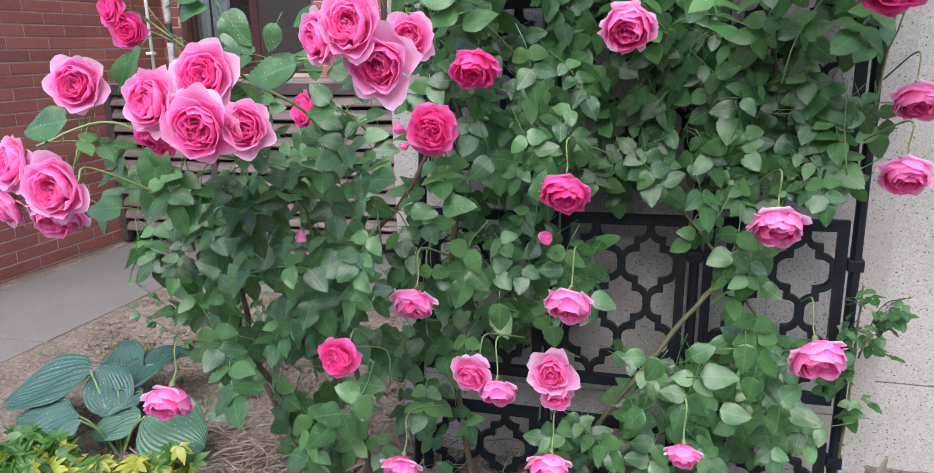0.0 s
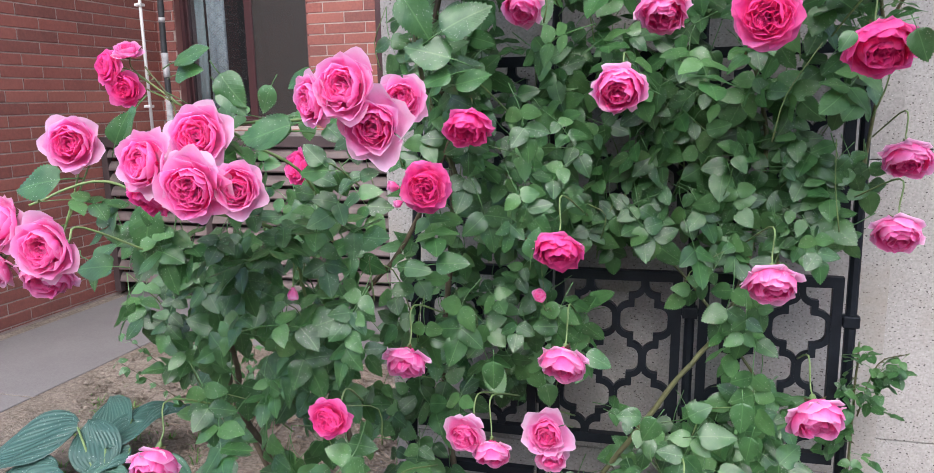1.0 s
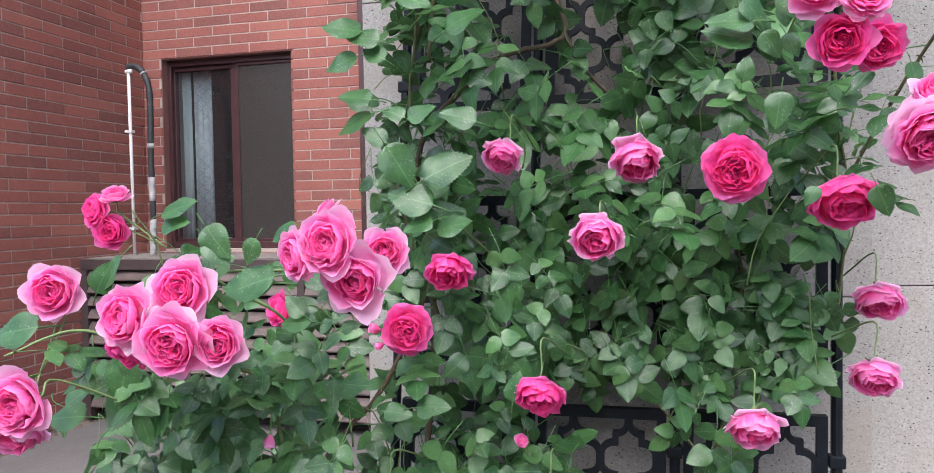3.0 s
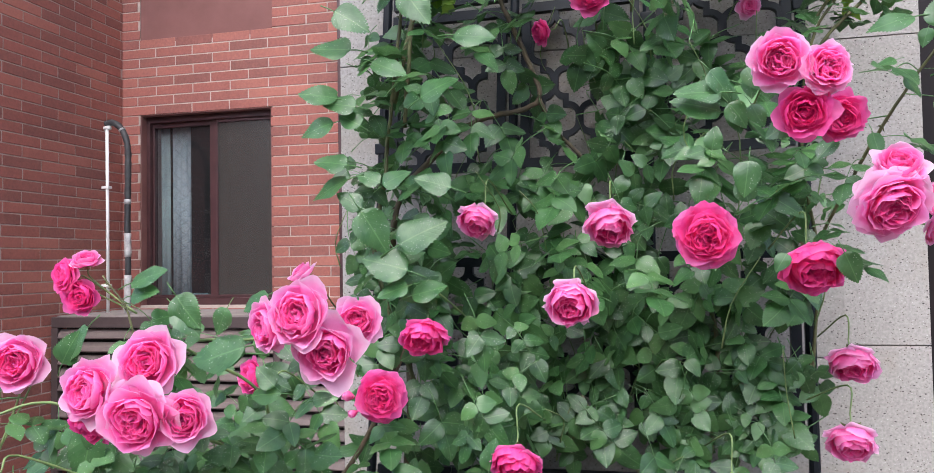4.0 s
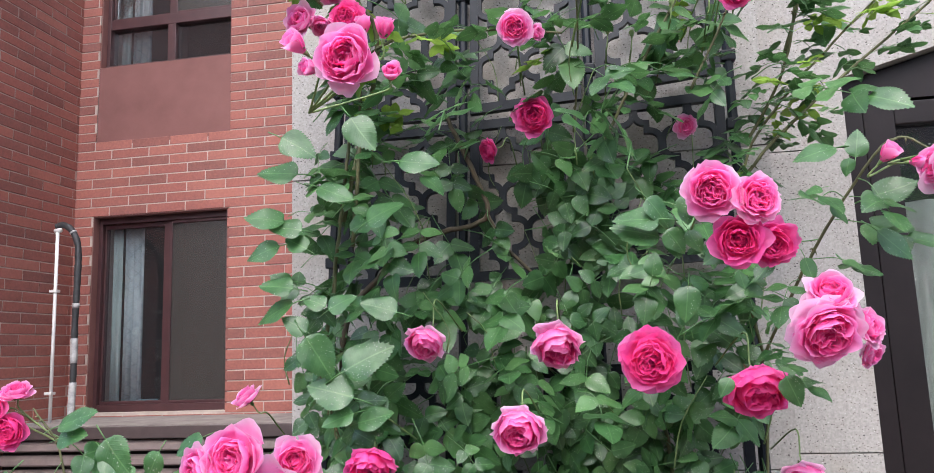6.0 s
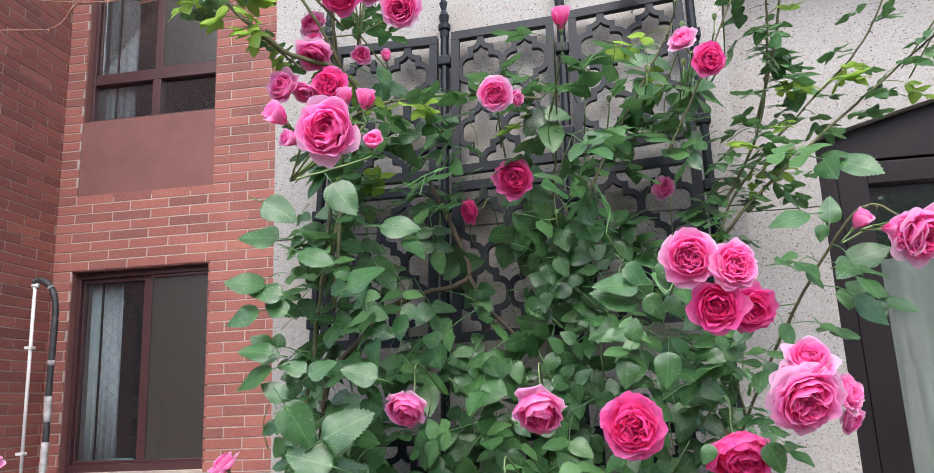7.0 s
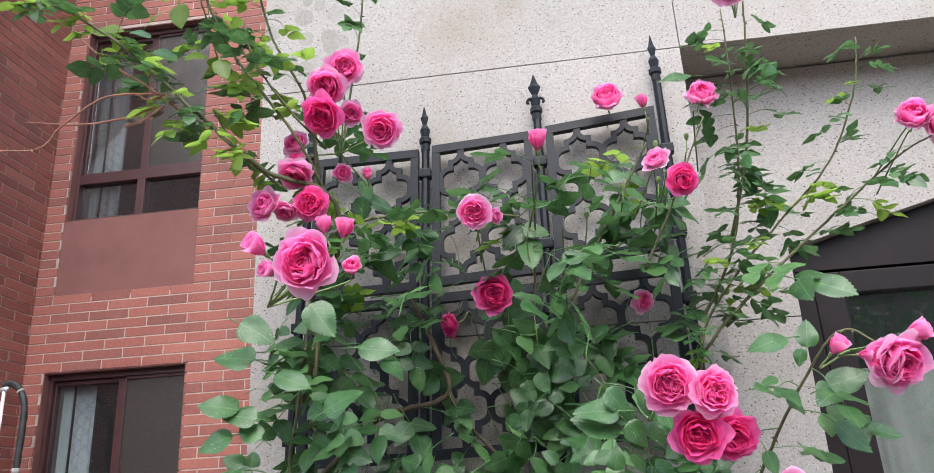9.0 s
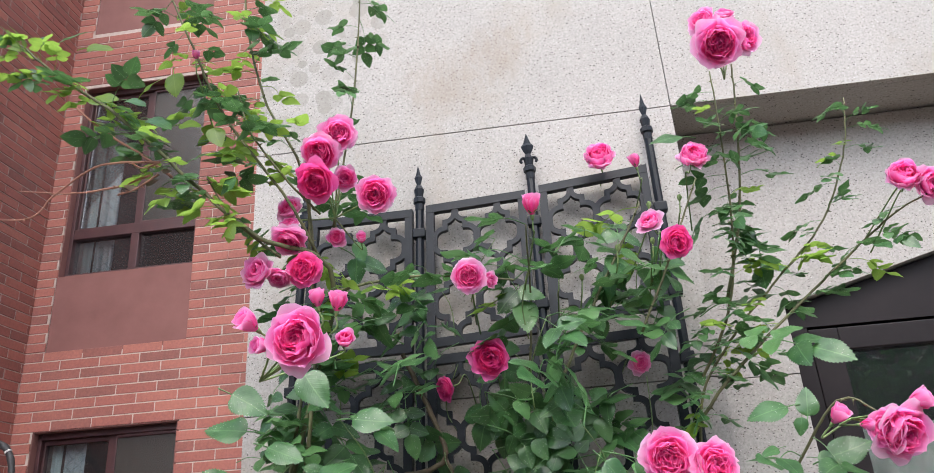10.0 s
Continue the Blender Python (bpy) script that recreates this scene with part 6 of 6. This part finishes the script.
LOBED = [mesh("leaf", *(lambda j: (j[0], j[1], GOLD if s == 3 else LIME, j[2]))(join(lobed_leaf(s))), True) for s in range(4)]
lime = thing("lime_shrub", (-1.0, 1.55, -0.03), "low shrub with lobed yellow-green leaves", "shrub")
rng = random.Random(4)
for k in range(52):
    x, y = rng.uniform(-1.36, -0.7), rng.uniform(1.42, 1.6)
    z = rng.uniform(0.05, 0.18)
    foot = (-1.0 + (x + 1.0) * 0.4, 1.55, -0.04)
    line = spline([foot, ((x + foot[0]) / 2, (y + 1.55) / 2, z * 0.6), (x, y, z)], 5)
    attach("twig", mesh("twig", *tube(line, 0.0018, 0.001, 4), STEM, smooth=True), lime)
    for q in line[3:]:
        for _ in range(2):
            m = leaf_pose(tuple(q), 0.2, 0.6, rng.uniform(0.7, 1.1), rng, (0, -0.5, 0.85))
            attach("leaf", LOBED[3 if x > -0.9 and rng.random() < 0.5 else rng.randrange(4)], lime, m)

# a small shrub at the edge of the bed
shrub = thing("small_shrub", (-1.0, 2.2, -0.03), "small shrub with little oval leaves in bare soil", "shrub")
rng = random.Random(8)
oval = [mesh("leaf", *(lambda j: (j[0], j[1], LEAF, j[2]))(leaflet(0.034, 0.021, 0.2, 0.1, s, rng, 4)), True) for s in (0.1, 0.7)]
for k in range(16):
    x, y, z = rng.uniform(-1.3, -0.72), rng.uniform(2.0, 2.4), rng.uniform(0.3, 0.52)
    line = spline([(-0.95 + rng.uniform(-0.05, 0.05), 2.2, -0.04), ((x - 0.95) / 2 + 0.02, (y + 2.2) / 2, z * 0.55), (x, y, z)], 7)
    attach("twig", mesh("twig", *tube(line, 0.0022, 0.0009, 4), BARK, smooth=True), shrub)
    for q in line[7:]:
        for _ in range(2):
            attach("leaf", oval[rng.randrange(2)], shrub, leaf_pose(tuple(q), 0.2, 0.6, rng.uniform(0.7, 1.2), rng, (0, -0.4, 0.85), 0.5))


# ---- trees across the yard, which the door glass mirrors ----
def yard_tree(x, y, tall, wide, seed):
    """A tapered trunk with limbs and an uneven crown of leaf clumps."""
    rng = random.Random(seed)
    ob = thing("tree", (x, y, 0), "leafy dark green tree across the yard", "tree", "trees across the yard")
    trunk = [(x, y, -0.1), (x + 0.05, y, 0.4 * tall), (x - 0.06, y + 0.05, 0.85 * tall)]
    v, f = tube(spline(trunk, 5), 0.13, 0.04, 8, 0.15, rng)
    tips = []
    for k in range(11):
        a, h = k * 2.39996, tall * rng.uniform(0.36, 0.75)
        tip = (x + wide * rng.uniform(0.5, 0.95) * math.cos(a), y + wide * rng.uniform(0.5, 0.95) * math.sin(a), h + tall * rng.uniform(0.1, 0.27))
        lv, lf = tube(spline([(x, y, h), ((x + tip[0]) / 2, (y + tip[1]) / 2, h + 0.1 * tall), tip], 4), 0.045, 0.012, 6)
        f += [tuple(i + len(v) for i in q) for q in lf]
        v += lv
        tips += [tip, ((x + tip[0]) / 2, (y + tip[1]) / 2, h + 0.12 * tall)]
    attach("trunk", mesh("trunk", v, f, BARK, smooth=True), ob)
    lv, lf, lu = leaflet(0.17, 0.1, 0.1, 0.2, 0.4, rng, 3)
    use = []
    for _ in range(1500):
        c = rng.choice(tips)
        p = [c[i] + rng.gauss(0, 0.2 * wide) for i in range(3)]
        use.append((Matrix.Translation(p) @ Euler([rng.uniform(0, 6.28) for _ in range(3)]).to_matrix().to_4x4(), lv, lf, lu))
    v, f, u = join(use)
    attach("crown", mesh("crown", v, f, LEAF, u, True), ob, label="dark green leaves with gaps")


yard_tree(4.9, -6.6, 4.3, 1.5, 71)
yard_tree(7.6, -7.4, 4.6, 1.6, 72)
yard_tree(10.2, -6.9, 4.2, 1.5, 73)


def litter():
    """Dry straw, twigs and crumbs strewn over the bed."""
    rng = random.Random(31)
    V, F = [], []
    for _ in range(2300):
        x, y = rng.uniform(-1.95, 0.2), rng.uniform(1.1, 3.1)
        if rng.random() < 0.45:
            x, y = rng.gauss(-0.55, 0.25), rng.gauss(1.65, 0.25)
        a, l = rng.uniform(0, math.pi), rng.uniform(0.03, 0.16)
        h = -0.02 + rng.uniform(0, 0.02)
        dx, dy = math.cos(a) * l, math.sin(a) * l
        v, f = tube([(x, y, h), (x + dx * 0.5, y + dy * 0.5, h + rng.uniform(0, 0.02)), (x + dx, y + dy, h + rng.uniform(-0.005, 0.012))], rng.uniform(0.0012, 0.0035), 0.001, 4)
        n = len(V)
        V += v
        F += [tuple(i + n for i in q) for q in f]
    return V, F


def crumbs():
    """Clods of soil on the bed, each a rough octahedron."""
    rng = random.Random(91)
    V, F = [], []
    tops = ((1, 0, 0), (0, 1, 0), (-1, 0, 0), (0, -1, 0), (0, 0, 0.7), (0, 0, -0.7))
    for _ in range(5200):
        x, y = rng.uniform(-2.02, 0.4), rng.uniform(1.0, 3.18)
        r = rng.choice((0.004, 0.005, 0.007, 0.01, 0.016)) * rng.uniform(0.7, 1.3)
        n, w = len(V), rng.uniform(0, 6.28)
        for a, b, c in tops:
            k = r * rng.uniform(0.7, 1.3)
            V.append((x + k * (a * math.cos(w) - b * math.sin(w)), y + k * (a * math.sin(w) + b * math.cos(w)), -0.02 + 0.04 * min(1, max(0, (-0.6 - x) / 1.3)) + k * c))
        for i in range(4):
            F += [(n + i, n + (i + 1) % 4, n + 4), (n + (i + 1) % 4, n + i, n + 5)]
    return V, F


tagged(new("soil_clods", mesh("soil_clods", *crumbs(), SOIL)), "loose clods of brown soil on the bed", "soil", kind="stuff")
tagged(new("straw_litter", mesh("straw_litter", *litter(), STRAW)), "dry straw and twigs strewn over the soil", "litter", kind="stuff")


def pebbles():
    rng = random.Random(77)
    bm = bmesh.new()
    for _ in range(900):
        x, y = rng.uniform(-1.98, -0.3), rng.uniform(1.5, 3.15)
        r = rng.choice((0.003, 0.004, 0.005, 0.006, 0.009, 0.013)) * rng.uniform(0.8, 1.3)
        bmesh.ops.create_icosphere(bm, subdivisions=1, radius=r, matrix=Matrix.Translation((x, y, -0.025)) @ Euler((rng.random(), rng.random(), rng.random())).to_matrix().to_4x4() @ Matrix.Diagonal((1.3, 1, 0.6, 1)))
    return bm


me = bpy.data.meshes.new("pebbles")
bm = pebbles()
bm.to_mesh(me)
bm.free()
me.materials.append(SLAB)
tagged(new("pebbles", me), "small pale stones scattered on the soil", "stones", kind="stuff")


def grass():
    rng = random.Random(13)
    V, F = [], []
    for _ in range(130):
        cx, cy = rng.choice(((-1.62, 2.3), (-1.75, 2.42), (-1.3, 2.15), (-1.9, 2.2), (-1.5, 2.0), (-1.7, 2.05), (-1.1, 2.6)))
        cx, cy = cx + rng.gauss(0, 0.09), cy + rng.gauss(0, 0.09)
        for _ in range(7):
            a, l = rng.uniform(0, 6.28), rng.uniform(0.015, 0.06)
            dx, dy = math.cos(a), math.sin(a)
            w = 0.002
            n = len(V)
            V += [(cx - dy * w, cy + dx * w, -0.03), (cx + dy * w, cy - dx * w, -0.03), (cx + dx * l * 0.35 - dy * w, cy + dy * l * 0.35 + dx * w, -0.02 + l * 0.7), (cx + dx * l * 0.35 + dy * w, cy + dy * l * 0.35 - dx * w, -0.02 + l * 0.7), (cx + dx * l * 0.8, cy + dy * l * 0.8, -0.02 + l * 0.85)]
            F += [(n, n + 1, n + 3, n + 2), (n + 2, n + 3, n + 4)]
    return V, F


tagged(new("grass_tufts", mesh("grass_tufts", *grass(), LIME)), "sparse green grass tufts in the soil", "grass", kind="stuff")

# a dry folded leaf blade at the foot of the wall
dry = thing("dry_leaf", (1.02, 2.05, 0.0), "dry tan leaf standing at the wall's foot", "dry leaf")
rng = random.Random(3)
v, f, u = leaflet(0.085, 0.02, 0.5, 0.05, 0.2, rng, 7)
attach("blade", mesh("blade", v, f, STRAW, u, True), dry, pose(1.071, 2.07, 0.043, 82, 10, -30))
